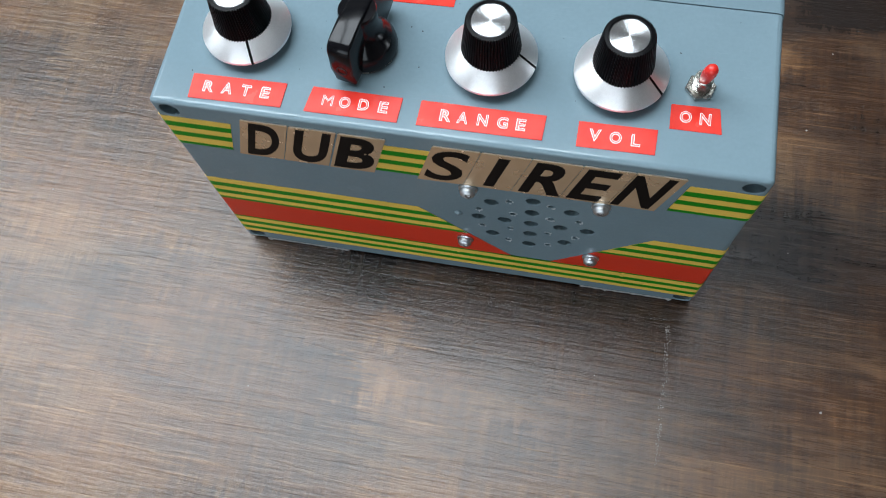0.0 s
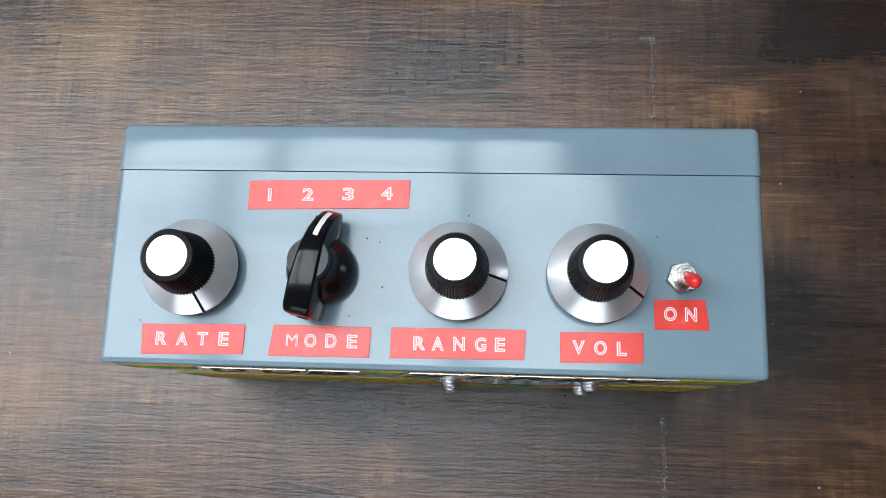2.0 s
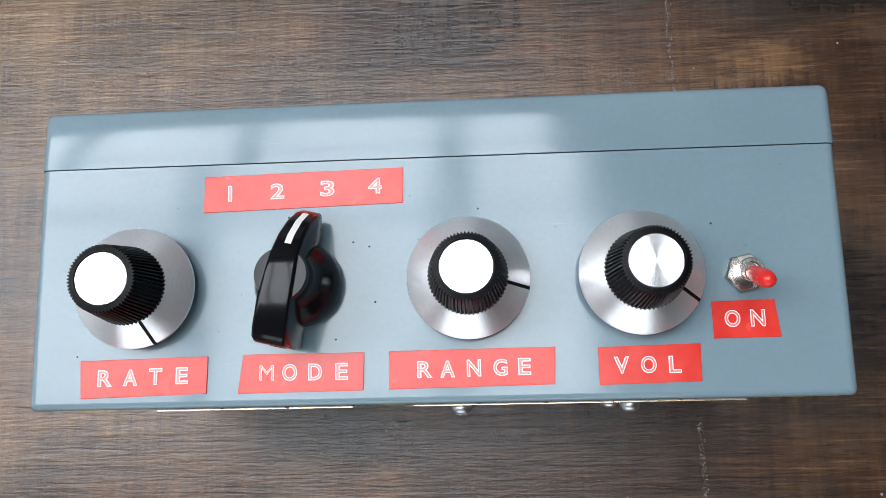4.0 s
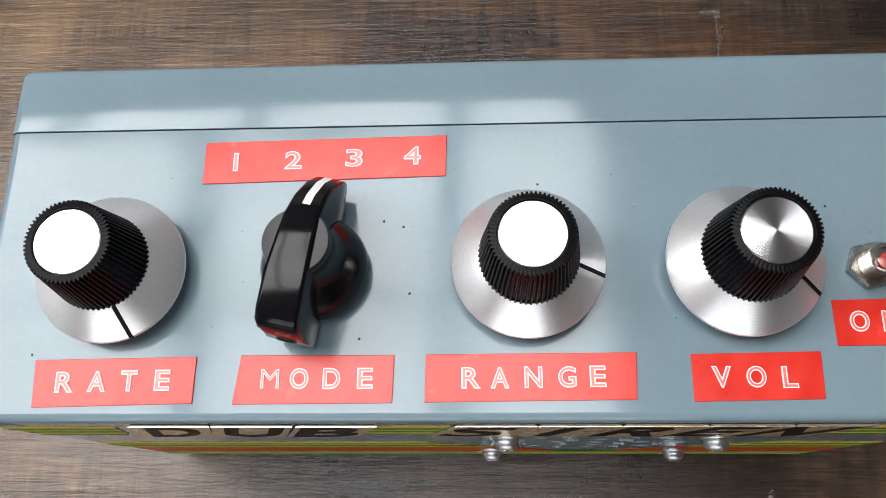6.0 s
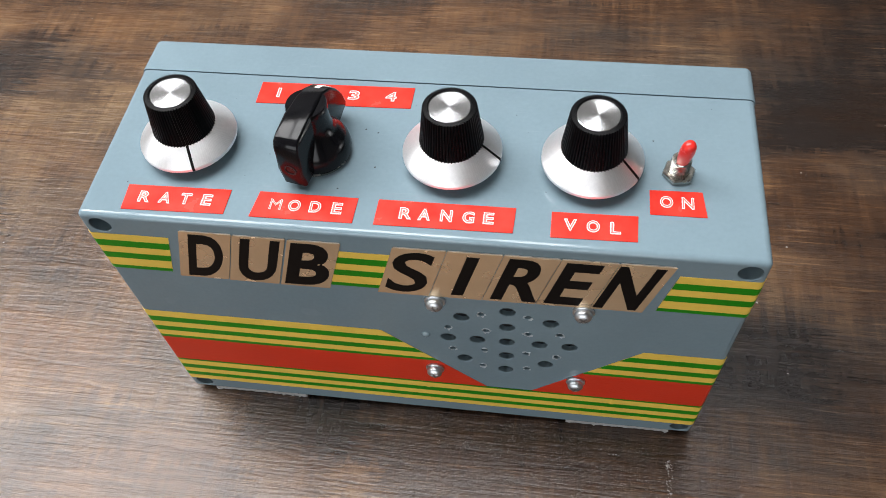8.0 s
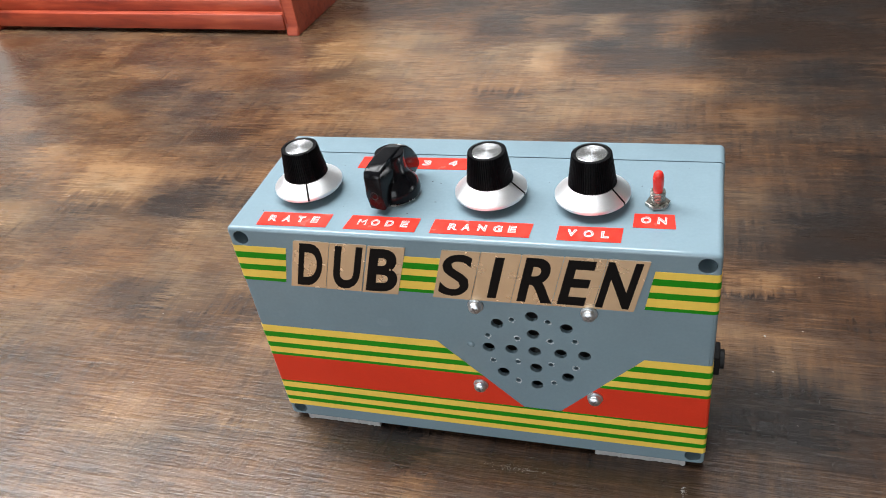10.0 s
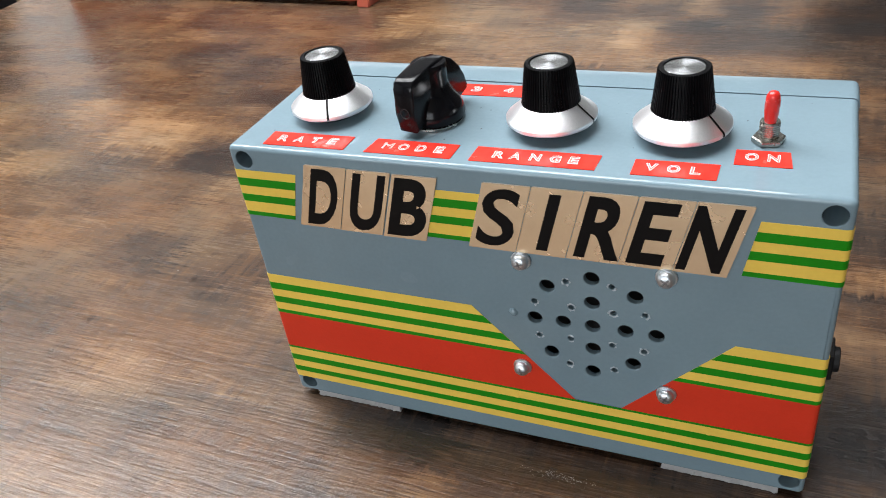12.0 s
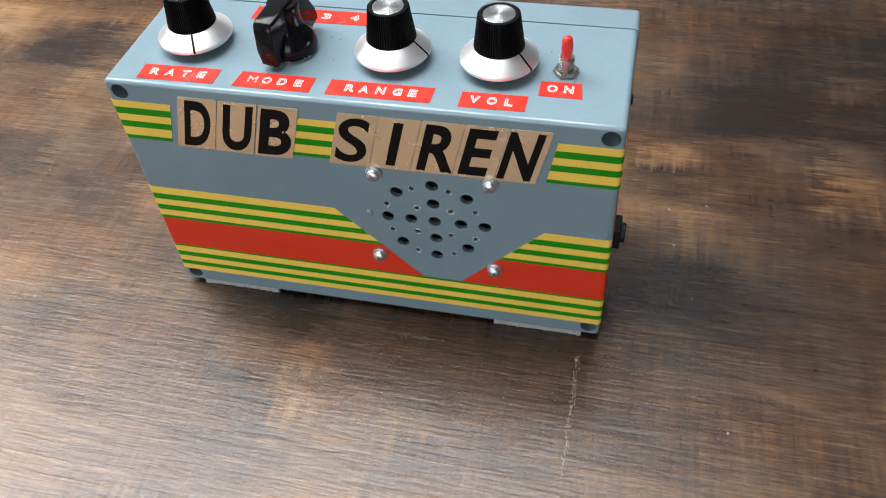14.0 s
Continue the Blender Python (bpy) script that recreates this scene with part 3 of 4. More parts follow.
def burr(rnd):
    """A chipped, stress-whitened rim round a small drill hole."""
    b = bmesh.new()
    n = 16
    lift = [max(0.0, rnd.gauss(0.35, 0.6)) for _ in range(n)]
    rows = []
    for r, y, grow in ((0.00118, 0.00025, 0), (0.00106, -0.00002, 0), (0.0013, -0.00022, 0.00030), (0.00142, 0.00006, 0.00042)):
        rows.append([b.verts.new(((r + grow * lift[i]) * math.cos(6.2832 * i / n), y * (0.3 + lift[i]), (r + grow * lift[i]) * math.sin(6.2832 * i / n))) for i in range(n)])
    for lo, hi in zip(rows, rows[1:]):
        for i in range(n):
            j = (i + 1) % n
            if lift[i] > 0.4 or lift[j] > 0.4:
                b.faces.new((lo[i], lo[j], hi[j], hi[i]))
    for v in [v for v in b.verts if not v.link_faces]:
        b.verts.remove(v)
    return b


BURRS = [to_mesh("drilled_rim", burr(random.Random(k)), STRESSED, 50) for k in range(6)]
for k, (x, z) in enumerate(SMALL_HOLES):
    part("drilled_rim", BURRS[k % 6], None, siren, "whitened chipped rim of a drill hole", pose(x, -0.00002, z, 0, 40 * k, 0))
part("filled_hole", lathe([(0, 0.0008), (0.0009, 0.0006), (0.0016, 0.0), (0.0018, -0.0006)], 16), CASE, siren, "filled drill hole", pose(*mm(101, -0.2, 67.4), 90, 0, 0))


# tapes that run round the front edges
def wrapped(x_lo, x_hi, z_lo, z_hi, lift, wrap_l=0.0, wrap_r=0.0):
    """A thin strip of tape on the front. x_lo, x_hi: (x at its foot, x at its head) of either end; wrap: how far it runs on round the edge."""
    def path(x0, x1):
        pts = []
        if wrap_l:
            pts.append((XL - lift, R_EDGE + wrap_l))
            for k in range(6):
                a = radians(90 * k / 5)
                pts.append((XL + R_EDGE - (R_EDGE + lift) * math.cos(a), R_EDGE - (R_EDGE + lift) * math.sin(a)))
        else:
            pts.append((x0, -lift))
        if wrap_r:
            for k in range(6):
                a = radians(90 * k / 5)
                pts.append((W - R_EDGE + (R_EDGE + lift) * math.sin(a), R_EDGE - (R_EDGE + lift) * math.cos(a)))
            pts.append((W + lift, R_EDGE + wrap_r))
        else:
            pts.append((x1, -lift))
        return pts
    b = bmesh.new()
    foot = [b.verts.new((x, y, z_lo)) for x, y in path(x_lo[0], x_hi[0])]
    head = [b.verts.new((x, y, z_hi)) for x, y in path(x_lo[1], x_hi[1])]
    for i in range(len(foot) - 1):
        b.faces.new((foot[i], foot[i + 1], head[i + 1], head[i]))
    b.normal_update()
    got = bmesh.ops.extrude_face_region(b, geom=list(b.faces))
    for v in got["geom"]:
        if isinstance(v, bmesh.types.BMVert):
            # down onto the case
            cx = min(max(v.co.x, XL + R_EDGE), W - R_EDGE)
            n = Vector((v.co.x - cx, min(v.co.y - R_EDGE, 0), 0))
            if n.length > 0:
                v.co -= n.normalized() * (lift - 0.00002)
    return b


def slant_l(z):
    return 0.0855 + (0.0675 - z) * 0.973


def slant_r(z):
    return 0.1740 - (0.0675 - z) * 0.959


def striped(z_lo, z_hi, greens, end_l, end_r, wl, wr):
    t = part("striped_tape", wrapped((end_l(z_lo), end_l(z_hi)), (end_r(z_lo), end_r(z_hi)), z_lo, z_hi, 0.00016, wl, wr), YELLOW, siren, "yellow and green striped tape")
    for g0, g1 in greens:
        part("green_stripe", wrapped((end_l(g0), end_l(g1)), (end_r(g0), end_r(g1)), g0, g1, 0.00024, wl, wr), GREEN, t)
    return t


def mmz(*rows):
    return [(a / 1000, b / 1000) for a, b in rows]


edge = lambda z: 0.0
TOP_G = mmz((108.0, 111.2), (101.4, 104.4), (95.3, 97.0))
UP_G = mmz((60.3, 63.5), (53.6, 56.6), (48.3, 49.9))
LOW_G = mmz((29.4, 30.3), (22.6, 25.5), (16.4, 19.0))
striped(0.0953, 0.1145, TOP_G, edge, lambda z: 0.0200 + (z - 0.095) * 0.26, 0.010, 0)
striped(0.0953, 0.1143, TOP_G, lambda z: 0.0725 + (z - 0.095) * 0.30, lambda z: 0.0895 + (z - 0.095) * 0.28, 0, 0)
striped(0.0953, 0.1147, TOP_G, lambda z: 0.1735 + (z - 0.095) * 0.19, edge, 0, 0.010)
striped(0.0483, 0.0675, UP_G, edge, slant_l, 0.012, 0)
striped(0.0483, 0.0675, UP_G, slant_r, edge, 0, 0.012)
striped(0.0130, 0.0303, LOW_G, edge, edge, 0.012, 0.012)
part("red_tape", wrapped((0, 0), (slant_l(0.0303), slant_l(0.0483)), 0.0303, 0.0483, 0.00014, 0.012, 0), RED_VINYL, siren, "plain red tape")
part("red_tape", wrapped((slant_r(0.0303), slant_r(0.0483)), (0, 0), 0.0303, 0.0483, 0.00014, 0, 0.012), RED_VINYL, siren, "plain red tape")

for x in (0.0985, 0.1675):
    part("tape_joint", slab([(x, 0.0256), (x + 0.0012, 0.0256), (x + 0.0017, 0.0293), (x + 0.0004, 0.0293)], -0.00018, -0.00042), YELLOW, siren, "lifted end of a strip of tape", smooth=0)

# slanted letter plates
Z_FOOT, Z_HEAD = 0.0937, 0.1190


def plate(ch, f0, f1, h0, h1, dz, lw, shift, bold):
    """A slanted card with one black letter; f0, f1 its foot and h0, h1 its head along x."""
    z0, z1, y0 = Z_FOOT + dz, Z_HEAD + dz, -0.0004
    p = part("letter_plate", slab([(f0 + 0.0001, z0), (f1 - 0.0001, z0), (h1 - 0.0001, z1), (h0 + 0.0001, z1)], y0, y0 - 0.0002), PLATE, siren, "cream card plate with a bold black letter", smooth=0)
    e = 0.0004
    part("plate_backing", slab([(f0 + e, z0 + e), (f1 - e, z0 + e), (h1 - e, z1 + 0.0001), (h0 + e, z1 + 0.0001)], y0 + 0.0003, y0 + 0.00005), PLATE_EDGE, p, "grey card backing", smooth=0)
    h, m0 = 0.0212, (f0 + f1) / 2 + shift
    lean = ((h0 + h1) / 2 + shift - m0) / (z1 - z0)
    zl = z0 + (z1 - z0 - h) / 2
    part("letter", letter(ch, bold, lambda u, v: (m0 + (u - 0.5) * lw + (zl - z0 + v * h) * lean, y0 - 0.00022, zl + v * h), (0, -0.00006, 0)), INK, p, smooth=0)


for ch, f0, f1, h0, h1, dz, lw, dx in (("D", 22.3, 38.9, 29.8, 46.4, 0.2, 10.2, 0.4), ("U", 38.95, 55.6, 46.45, 62.9, 0.0, 11.1, 0.6), ("B", 55.9, 72.3, 63.3, 79.6, -0.2, 12.0, 0.0),
                                   ("S", 87.6, 104.0, 94.8, 110.9, 0.0, 11.6, -0.2), ("I", 104.05, 120.6, 110.95, 127.3, 0.1, 3.5, 0), ("R", 120.65, 137.2, 127.35, 143.7, 0.2, 12.3, 0.7),
                                   ("E", 137.25, 153.6, 143.75, 160.0, 0.3, 9.5, -0.8), ("N", 153.65, 169.6, 160.05, 175.8, 0.4, 11.7, -0.9)):
    plate(ch, f0 / 1000, f1 / 1000, h0 / 1000, h1 / 1000, dz / 1000, lw / 1000, dx / 1000, {"I": 0.004, "S": 0.016, "R": 0.028, "E": 0.027}.get(ch, 0.032))


# pan-head screws on washers
def screw_meshes():
    washer = to_mesh("washer", lathe([(0.0016, 0), (0.0033, 0), (0.0034, 0.0002), (0.0034, 0.0007), (0.0032, 0.0009), (0.0016, 0.0009)], 32), ZINC)
    head = to_mesh("head", lathe([(0.0027, 0.0009), (0.00285, 0.0013), (0.0028, 0.0021), (0.0025, 0.0028), (0.0018, 0.0033), (0.0008, 0.0035), (0, 0.0035)], 32), ZINC)
    # solid bar in darker metal, painting the shade of the cross recess
    slot = to_mesh("slot", box(-0.0016, 0.0016, -0.00034, 0.00034, 0.0027, 0.00360, 0.0001, 1), STEEL)
    return washer, head, slot


WASHER, HEAD, SLOT = screw_meshes()
for x, z, turn in ((105.6, 90.6, 20), (152.2, 91.2, 50), (102.8, 42.6, 10), (153.6, 41.8, 65)):
    s = part("screw", HEAD, None, siren, "zinc-plated cross-head screw on a washer", pose(*mm(x, -0.1, z), 90, 0, 0) @ pose(0, 0, 0, 0, 0, turn))
    part("washer", WASHER, None, s)
    part("slot", SLOT, None, s)
    part("slot", SLOT, None, s, at=pose(0, 0, 0, 0, 0, 90))


# embossed labels on the top
def tape_label(word, corners, xs, yc, h=3.7, w=3.1):
    """corners: left foot, right foot, right head, left head in mm on the top face; xs: letter centres."""
    pts = [mm(*c) for c in corners]
    b = slab(pts, H1, H1 + 0.0003, "z")
    bmesh.ops.bevel(b, geom=list(b.edges), offset=0.0001, segments=1, affect="EDGES")
    t = part("embossed_label", b, TAPE_RED, siren, "glossy red embossed label, white letters", smooth=0)
    for ch, x, y in zip(word, xs, yc if isinstance(yc, (list, tuple)) else [yc] * len(word)):
        lw = {"1": 0.2, "L": 0.8, "M": 1.15, "N": 1.0, "O": 1.08, "E": 0.85, "T": 0.95}.get(ch, 1.0) * w
        for grow, z0, dz, mat, name in ((0.0 if ch == "M" else 0.034, 0.00030, 0.00022, EMBOSS, "letter"), (-0.022 if ch == "M" else -0.005, 0.00053, 0.00003, EMBOSS_CORE, "letter_core")):
            part(name, letter(ch, grow, lambda u, v: ((x + (u - 0.5) * lw) / 1000, (y + (v - 0.5) * h) / 1000, H1 + z0), (0, 0, dz)), mat, t, smooth=0)


tape_label("RATE", ((12.5, 2.8), (44.2, 3.5), (44.4, 12.6), (12.0, 12.1)), (18.5, 25.0, 31.4, 38.0), (7.7, 7.8, 7.9, 8.0))
tape_label("MODE", ((52.0, 3.3), (83.0, 3.5), (83.3, 12.7), (53.2, 12.8)), (59.2, 64.9, 71.2, 77.7), 8.2)
tape_label("RANGE", ((89.2, 3.6), (129.4, 4.0), (129.8, 13.0), (89.4, 12.8)), (98.0, 103.6, 110.0, 116.4, 122.2), (8.2, 8.2, 8.3, 8.3, 8.4))
tape_label("VOL", ((140.0, 3.6), (164.2, 4.0), (164.4, 13.0), (140.0, 12.6)), (145.4, 151.8, 158.0), (8.2, 8.2, 8.1))
tape_label("ON", ((167.7, 14.0), (183.6, 14.1), (182.6, 23.2), (167.6, 22.9)), (172.3, 178.3), 18.7)
tape_label("1234", ((42.2, 48.9), (93.2, 49.9), (93.4, 59.1), (42.3, 58.3)), (49.0, 61.2, 74.0, 86.2), (53.7, 53.9, 54.2, 54.5))
# a label on the right-hand end, seen edge on
part("end_label", box(W, W + 0.0006, 0.020, 0.036, 0.053, 0.066, 0.0001, 1), TAPE_RED, siren, "red label on the end of the case")


# ---- knobs ----
def knob_meshes():
    n = 60
    teeth = lambda k, i: 1.0 if k % 4 in (0, 1) or i > 3 else 0.94
    grip = lathe([(0.0093, 0.0086), (0.0096, 0.0094), (0.0079, 0.0222), (0.0078, 0.0227), (0.0064, 0.0229), (0.0062, 0.0222)], n * 4, teeth)
    skirt = lathe([(0.0060, 0.0030), (0.0130, 0.0030), (0.0143, 0.0033), (0.0149, 0.0040), (0.0149, 0.0050), (0.0146, 0.0054), (0.0094, 0.0095), (0.0088, 0.0088), (0, 0.0088)], 96)
    cap = lathe([(0.0061, 0.0219), (0.0061, 0.0225), (0.0059, 0.02265), (0, 0.02265)], 64)
    line = bmesh.new()
    vs = []
    for r, z in ((0.0095, 0.00945), (0.0146, 0.0054), (0.01498, 0.0050), (0.01498, 0.0040)):
        vs.append([line.verts.new((r, w, z + 0.00006)) for w in (-0.00042, 0.00042)])
    for a, c in zip(vs, vs[1:]):
        line.faces.new((a[0], c[0], c[1], a[1]))
    shaft = lathe([(0.0088, 0.0004), (0.0092, 0.0008), (0.0092, 0.0032), (0.0034, 0.0034)], 40)
    return (to_mesh("knob_grip", grip, BLACK_RUB, 25), to_mesh("skirt", skirt, ALU, 30), to_mesh("cap", cap, SPUN, 30), to_mesh("index_line", line, INK), to_mesh("base_collar", shaft, BLACK_MATT))


GRIP, SKIRT, CAP, INDEX, SHAFT = knob_meshes()
for x, y, turn in ((27.0, 29.5, -67), (109.3, 29.9, -12), (150.7, 30.0, -29)):
    k = part("knob", GRIP, None, siren, "black ribbed knob with aluminium cap and skirt", pose(*mm(x, y, 124), 0, 0, turn))
    part("skirt", SKIRT, None, k, "brushed aluminium skirt")
    part("cap", CAP, None, k, "spun aluminium cap")
    part("index_line", INDEX, None, k, "black index line")
    part("base_collar", SHAFT, None, k, "black collar under the skirt")


# bar knob of the mode switch: a blade across a domed hub
def blade():
    prof = [(-15.4, 2.6), (-15.9, 9.0), (-15.8, 17.6), (-14.9, 19.8), (-13.0, 20.9), (-6.0, 21.8), (0.5, 22.3), (5.0, 21.7), (9.5, 19.2), (13.5, 15.2), (16.4, 10.4), (17.8, 6.2), (17.2, 4.6), (9.0, 2.6)]
    half = lambda y: 3.9 if y < -8 else 3.9 - (y + 8) * 0.045
    b = bmesh.new()
    l = [b.verts.new(mm(-half(y), y, z)) for y, z in prof]
    r = [b.verts.new(mm(half(y), y, z)) for y, z in prof]
    b.faces.new(l)
    b.faces.new(list(reversed(r)))
    for i in range(len(prof)):
        j = (i + 1) % len(prof)
        b.faces.new((l[i], r[i], r[j], l[j]))
    rim = [e for e in b.edges if len(e.link_faces) == 2 and any(len(f.verts) > 4 for f in e.link_faces)]
    bmesh.ops.bevel(b, geom=rim, offset=0.0008, segments=3, profile=0.5, affect="EDGES")
    return b


mode = part("pointer_knob", blade(), BLACK_GLOSS, siren, "glossy black bar knob with a white pointer line", pose(*mm(67.5, 29.6, 124), 0, 0, -12), smooth=40)
part("hub", lathe([mm(*p) for p in ((9.6, 1.2), (10.4, 1.8), (10.7, 3.2), (10.3, 5.6), (9.2, 8.0), (7.6, 9.9), (6.5, 12.0), (6.0, 14.5), (6.0, 18.4), (6.2, 20.4), (5.9, 21.2), (0, 21.4))], 64), BLACK_GLOSS, mode, smooth=40)
part("ring", lathe([mm(*p) for p in ((9.2, 0.0), (10.0, 0.2), (10.0, 1.0), (9.2, 1.2))], 48), NICKEL, mode, "bright ring under the hub")


def white_line():
    b = bmesh.new()
    rows = [[b.verts.new(mm(w, y, z + 0.1)) for w in (-0.75, 0.75)] for y, z in ((7.2, 20.45), (9.5, 19.2), (13.5, 15.2), (16.4, 10.4))]
    for a, c in zip(rows, rows[1:]):
        b.faces.new((a[0], a[1], c[1], c[0]))
    return b


part("pointer_line", white_line(), WHITE_LINE, mode, "white pointer line")
part("set_screw", lathe([mm(*p) for p in ((0, -0.4), (1.3, -0.4), (1.6, 0.15), (1.9, 0.15), (1.9, -0.6))], 24), BLACK_MATT, mode, "dark set-screw hole", pose(*mm(0, -15.9, 9.4), 90, 0, 0))

# toggle switch
def bushing():
    prof = [(3.0, 1.6)]
    for i in range(7):
        z = 1.9 + i * 0.68
        prof += [(2.95, z), (2.95, z + 0.22), (2.65, z + 0.34), (2.65, z + 0.56)]
    return lathe([mm(*p) for p in prof + [(2.9, 6.7), (2.7, 7.0), (1.9, 7.0), (1.8, 6.2), (0, 6.2)]], 32)


toggle = part("toggle_switch", bushing(), NICKEL, siren, "nickel toggle switch with a red sleeve on its lever", pose(*mm(175.9, 29.6, 124)), smooth=50)
part("nut", lathe([mm(*p) for p in ((2.9, 0.1), (4.7, 0.1), (4.9, 0.5), (4.9, 1.6), (4.5, 2.0), (2.9, 2.0))], 6, turn=radians(12)), NICKEL, toggle, smooth=20)
lever = part("lever", lathe([mm(*p) for p in ((1.25, 0.0), (1.15, 2.0), (1.3, 4.0))], 20), NICKEL, toggle, at=pose(*mm(0, -0.4, 5.6), 17, 1, 0))
part("sleeve", lathe([mm(*p) for p in ((1.55, 1.9), (1.75, 2.0), (2.05, 5.0), (2.15, 8.0), (2.0, 10.8), (1.6, 12.2), (0.9, 12.8), (0, 13.0))], 24), SLEEVE, lever, "red plastic sleeve")

# socket on the right-hand end
socket = part("socket", lathe([mm(*p) for p in ((7.6, 0.0), (7.6, 0.5), (7.4, 0.6), (7.4, 3.4), (6.9, 3.8), (4.4, 3.8))], 4, turn=radians(45)), BLACK_MATT, siren, "black jack socket", pose(W, 0.0296, 0.0425, 0, 90, 0), smooth=20)
part("barrel", lathe([mm(*p) for p in ((4.4, 3.7), (4.4, 5.4), (4.1, 5.7), (3.0, 5.7), (2.9, 2.6), (0, 2.6))], 24), BLACK_MATT, socket)
part("latch", box(0.0, 0.0024, 0.0, 0.003, 0.0, 0.004, 0.0006), BLACK_MATT, siren, "small dark catch on the end of the case", pose(W - 0.001, 0.050, 0.096))


# ---- red stained rack at the back of the table ----
rack = thing("wooden_rack", pose(-0.4090, 0.4870, TABLE_Z, 0, 0, -4.2), "orange-red stained pine rack with slanting sides on the table", "rack")
HALF = 0.2077


def rack_side(x0, x1):
    b = bmesh.new()
    prof = [(0.0, 0.0), (0.004, 0.012), (0.0, 0.10), (0.03, 0.22), (0.155, 0.22), (0.155, 0.008), (0.10, 0.006), (0.09, 0.0)]
    l = [b.verts.new((x0, y, z)) for y, z in prof]
    r = [b.verts.new((x1, y, z)) for y, z in prof]
    b.faces.new(l)
    b.faces.new(list(reversed(r)))
    for i in range(len(prof)):
        j = (i + 1) % len(prof)
        b.faces.new((l[i], r[i], r[j], l[j]))
    bmesh.ops.bevel(b, geom=list(b.edges), offset=0.0012, segments=2, affect="EDGES")
    return b


part("side_board", rack_side(-HALF, -HALF + 0.012), RACK, rack)
part("side_board", rack_side(HALF - 0.014, HALF), RACK, rack)
part("front_rail", box(-HALF + 0.012, HALF - 0.016, 0.003, 0.0125, 0.0045, 0.0215, 0.0015), RACK, rack)
part("shelf", box(-HALF + 0.012, HALF - 0.014, 0.0126, 0.142, 0.0200, 0.0330, 0.0015), RACK, rack)
# out of view; added to shade the back of the shelf below
part("upper_shelf", box(-HALF + 0.012, HALF - 0.014, 0.040, 0.142, 0.196, 0.208, 0.0015), RACK, rack)
part("back_board", box(-HALF + 0.012, HALF - 0.014, 0.142, 0.152, 0.010, 0.22, 0.001), RACK, rack)
part("screw", lathe([mm(*p) for p in ((0, 0.6), (1.2, 0.5), (1.8, 0.0), (1.8, -0.5))], 16), NICKEL, rack, "small dull screw head", pose(HALF, 0.045, 0.027, 0, 90, 0))
for x in (-0.176, 0.176):
    part("foot", lathe([mm(*p) for p in ((4.5, 0), (5, 1), (5, 4.2), (4.5, 4.8))], 16), RACK, rack, at=pose(x, 0.02, 0))


def leaf(w, h, bend):
    b = bmesh.new()
    cols = []
    for i in range(9):
        u = i / 8
        y = bend * math.sin(u * math.pi)
        cols.append([b.verts.new((u * w, y + d, z)) for d in (0, 0.0006) for z in (0, h)])
    for a, c in zip(cols, cols[1:]):
        b.faces.new((a[0], c[0], c[1], a[1]))
        b.faces.new((a[2], a[3], c[3], c[2]))
        b.faces.new((a[1], c[1], c[3], a[3]))
        b.faces.new((a[0], a[2], c[2], c[0]))
    for col in (cols[0], cols[-1]):
        b.faces.new((col[0], col[1], col[3], col[2]))
    return b


RACK_M = rack.matrix_basis.copy()
for x, y, w, h, mat, lab in ((-0.145, 0.118, 0.10, 0.14, PAPER, "white sheet of paper leaning in the rack"), (-0.055, 0.126, 0.06, 0.13, PAPER, "white sheet of paper leaning in the rack"),
                             (0.085, 0.112, 0.10, 0.12, PAPER, "white and red printed booklet in the rack")):
    p = part("paper_sheet", leaf(w, h, 0.004), mat)
    p.matrix_basis = RACK_M @ pose(x, y, 0.0332, -6, 0, 0)
    tagged(p, lab, "paper", "papers in the rack")
    if x > 0:
        part("red_band", box(0.004, w - 0.004, -0.0012, -0.0002, 0.012, 0.020), PAPER_RED, p, "red printed band", smooth=0)


def cord(points, r):
    cu = bpy.data.curves.new("cord", "CURVE")
    cu.dimensions, cu.bevel_depth, cu.bevel_resolution = "3D", r, 2
    sp = cu.splines.new("BEZIER")
    sp.bezier_points.add(len(points) - 1)
    for bp, c in zip(sp.bezier_points, points):
        bp.co, bp.handle_left_type, bp.handle_right_type = c, "AUTO", "AUTO"
    cu.materials.append(CORD)
    return cu


for x, lean in ((-0.085, 0.004), (-0.055, 0.012)):
    c = new("cord", cord([(x, 0.075, 0.0343), (x + lean * 0.2, 0.078, 0.07), (x + lean, 0.085, 0.15), (x + lean * 1.2, 0.105, 0.195)], 0.0014))
    c.matrix_basis = RACK_M
    tagged(c, "thin dark red cord hanging in the rack", "cord", "cords in the rack")


# ---- a black board leaning beside the table ----
board = thing("leaning_board", pose(-0.83, 0.60, FLOOR), "black panel with a raw wood edge, leaning beside the table", "board")


def lean_quad(y0, y1, ya, yb, x0, x1, z0, z1):
    b = bmesh.new()
    vs = [b.verts.new((x, y, z)) for x in (x0, x1) for y, z in ((y0, z0), (y1, z0), (yb, z1), (ya, z1))]
    for f in ((0, 1, 2, 3), (7, 6, 5, 4), (0, 4, 5, 1), (1, 5, 6, 2), (2, 6, 7, 3), (3, 7, 4, 0)):
        b.faces.new([vs[i] for i in f])
    bmesh.ops.bevel(b, geom=list(b.edges), offset=0.002, segments=1, affect="EDGES")
    return b


SL = 0.285
part("panel", lean_quad(-0.30, 0.198, -0.30 - 1.1 * SL, 0.198 - 1.1 * SL, -0.02, 0.015, 0.0, 1.1), BLACK_MATT, board)
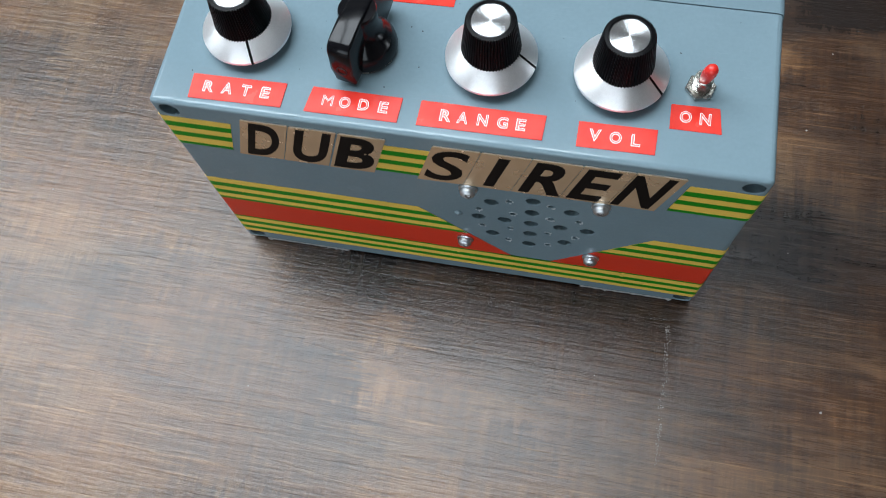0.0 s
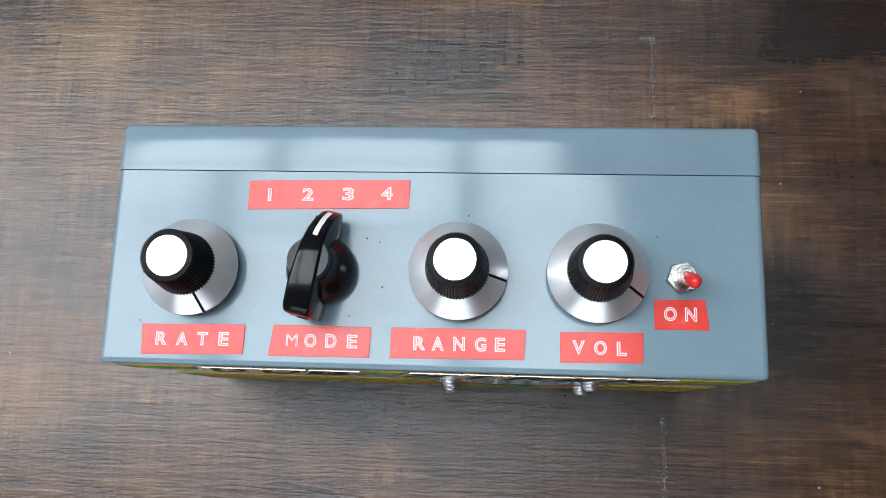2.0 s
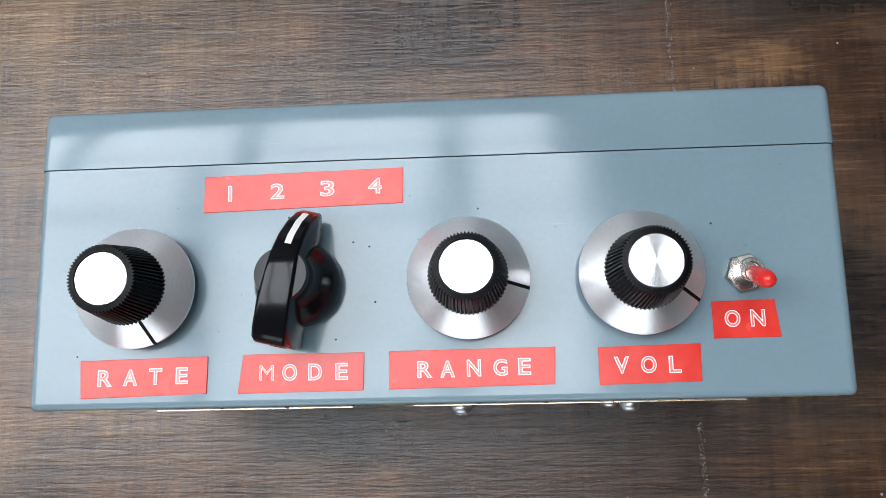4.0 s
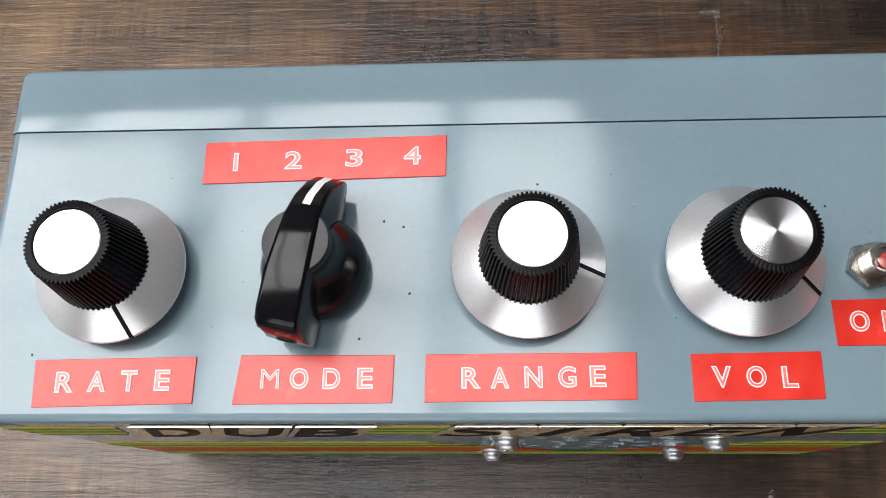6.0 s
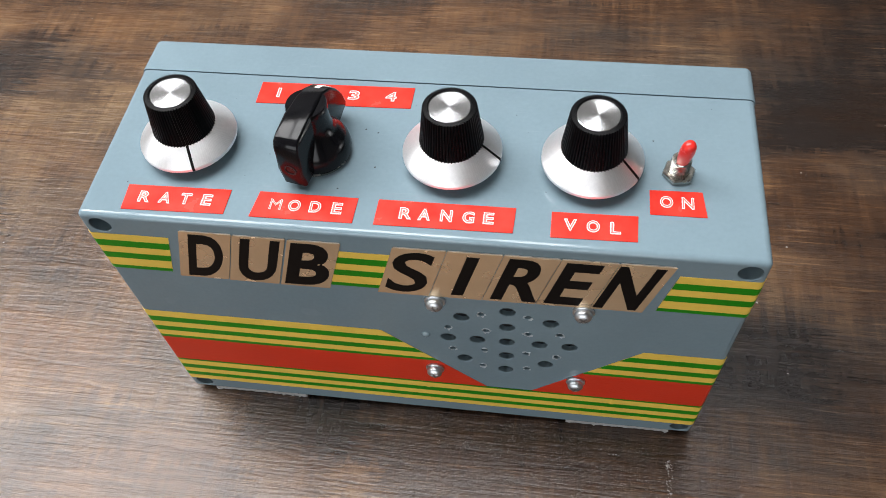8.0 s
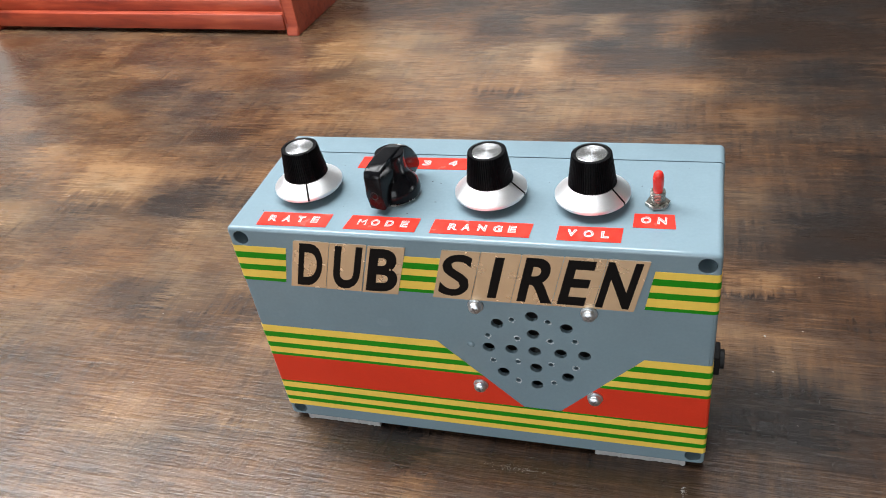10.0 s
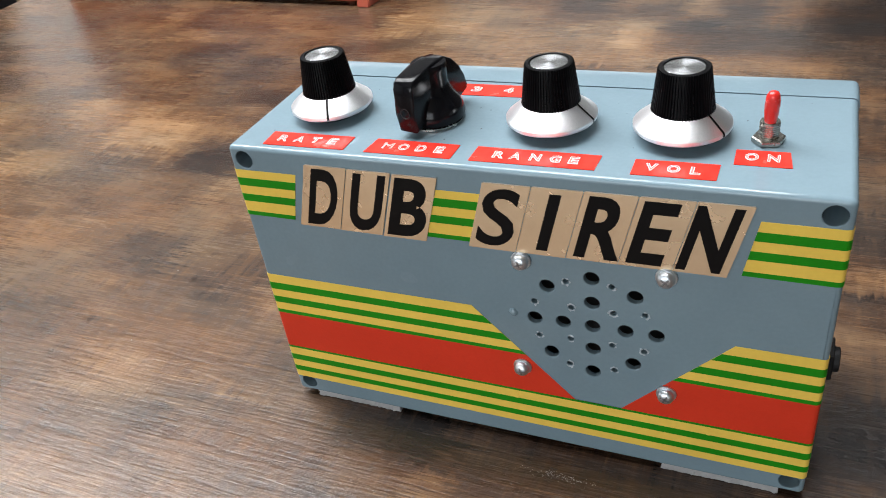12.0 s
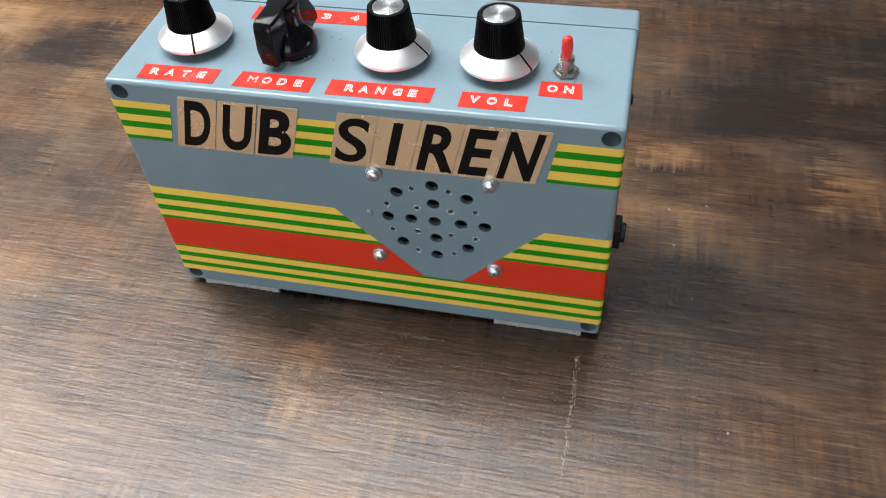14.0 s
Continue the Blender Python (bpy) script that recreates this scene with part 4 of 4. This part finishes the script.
part("wood_edge", lean_quad(0.198, 0.214, 0.198 - 1.1 * SL, 0.214 - 1.1 * SL, -0.02, 0.018, 0.0, 1.1), RAW_WOOD, board, "raw wood edge strip")


# ---- dust and scuffs on the table ----
def dust():
    rnd = random.Random(7)
    b = bmesh.new()

    def fleck(x, y, r):
        n = rnd.randint(4, 6)
        a0 = rnd.random() * 6.28
        ring_v = [b.verts.new((x + r * (0.6 + 0.6 * rnd.random()) * math.cos(a0 + 6.283 * k / n), y + r * (0.5 + 0.6 * rnd.random()) * math.sin(a0 + 6.283 * k / n), 0.00005)) for k in range(n)]
        top = b.verts.new((x, y, 0.0003))
        for k in range(n):
            b.faces.new((ring_v[k], ring_v[(k + 1) % n], top))
    for x, y in ((-0.105, 0.009), (0.232, 0.064), (0.2476, 0.0946), (0.257, -0.038), (0.229, 0.089), (0.192, -0.013)):
        fleck(x, y, 0.0007)
    for _ in range(150):
        fleck(rnd.uniform(-0.6, 0.6), rnd.uniform(-0.35, 0.7), rnd.uniform(0.0002, 0.0006))
    # two lines of rubbed-off chalk
    for _ in range(170):
        t = rnd.random() ** 1.3
        fleck(0.1928 + rnd.gauss(0, 0.0007), -0.011 - 0.06 * t, rnd.uniform(0.00014, 0.00038))
        fleck(0.1915 + rnd.gauss(0, 0.0007), 0.166 - 0.05 * t, rnd.uniform(0.00014, 0.00034))
    for _ in range(120):
        fleck(0.118 + rnd.gauss(0, 0.006), -0.0135 + rnd.gauss(0, 0.0008), rnd.uniform(0.0001, 0.00022))
        fleck(0.189 + rnd.uniform(-0.004, 0.004), 0.1655 + rnd.gauss(0, 0.0005), rnd.uniform(0.0001, 0.00024))
    return b


def top_specks():
    rnd = random.Random(11)
    b = bmesh.new()
    spots = [(64.2, 47.0), (80.6, 40.2), (84.6, 39.0), (76.2, 16.0), (11.0, 13.2), (112.0, 47.8), (169.0, 42.2), (86.0, 25.0)]
    spots += [(rnd.uniform(20, 190), rnd.uniform(18, 58)) for _ in range(16)]
    for k, (x, y) in enumerate(spots):
        r = 0.00032 if k < 8 else 0.00014
        vs = [b.verts.new((x / 1000 + r * (0.7 + 0.5 * rnd.random()) * math.cos(1.2566 * i), y / 1000 + r * (0.7 + 0.5 * rnd.random()) * math.sin(1.2566 * i), H1 + 0.00003)) for i in range(5)]
        tip = b.verts.new((x / 1000, y / 1000, H1 + 0.00014))
        for i in range(5):
            b.faces.new((vs[i], vs[(i + 1) % 5], tip))
    return b


tagged(part("dirt", top_specks(), BLACK_MATT, smooth=0), "tiny dark dirt specks on the top of the box", "dirt", kind="stuff")
tagged(part("dust", dust(), DUST, smooth=0, at=pose(0, 0, TABLE_Z)), "pale dust flecks and chalky scuffs on the table", "dust", kind="stuff")
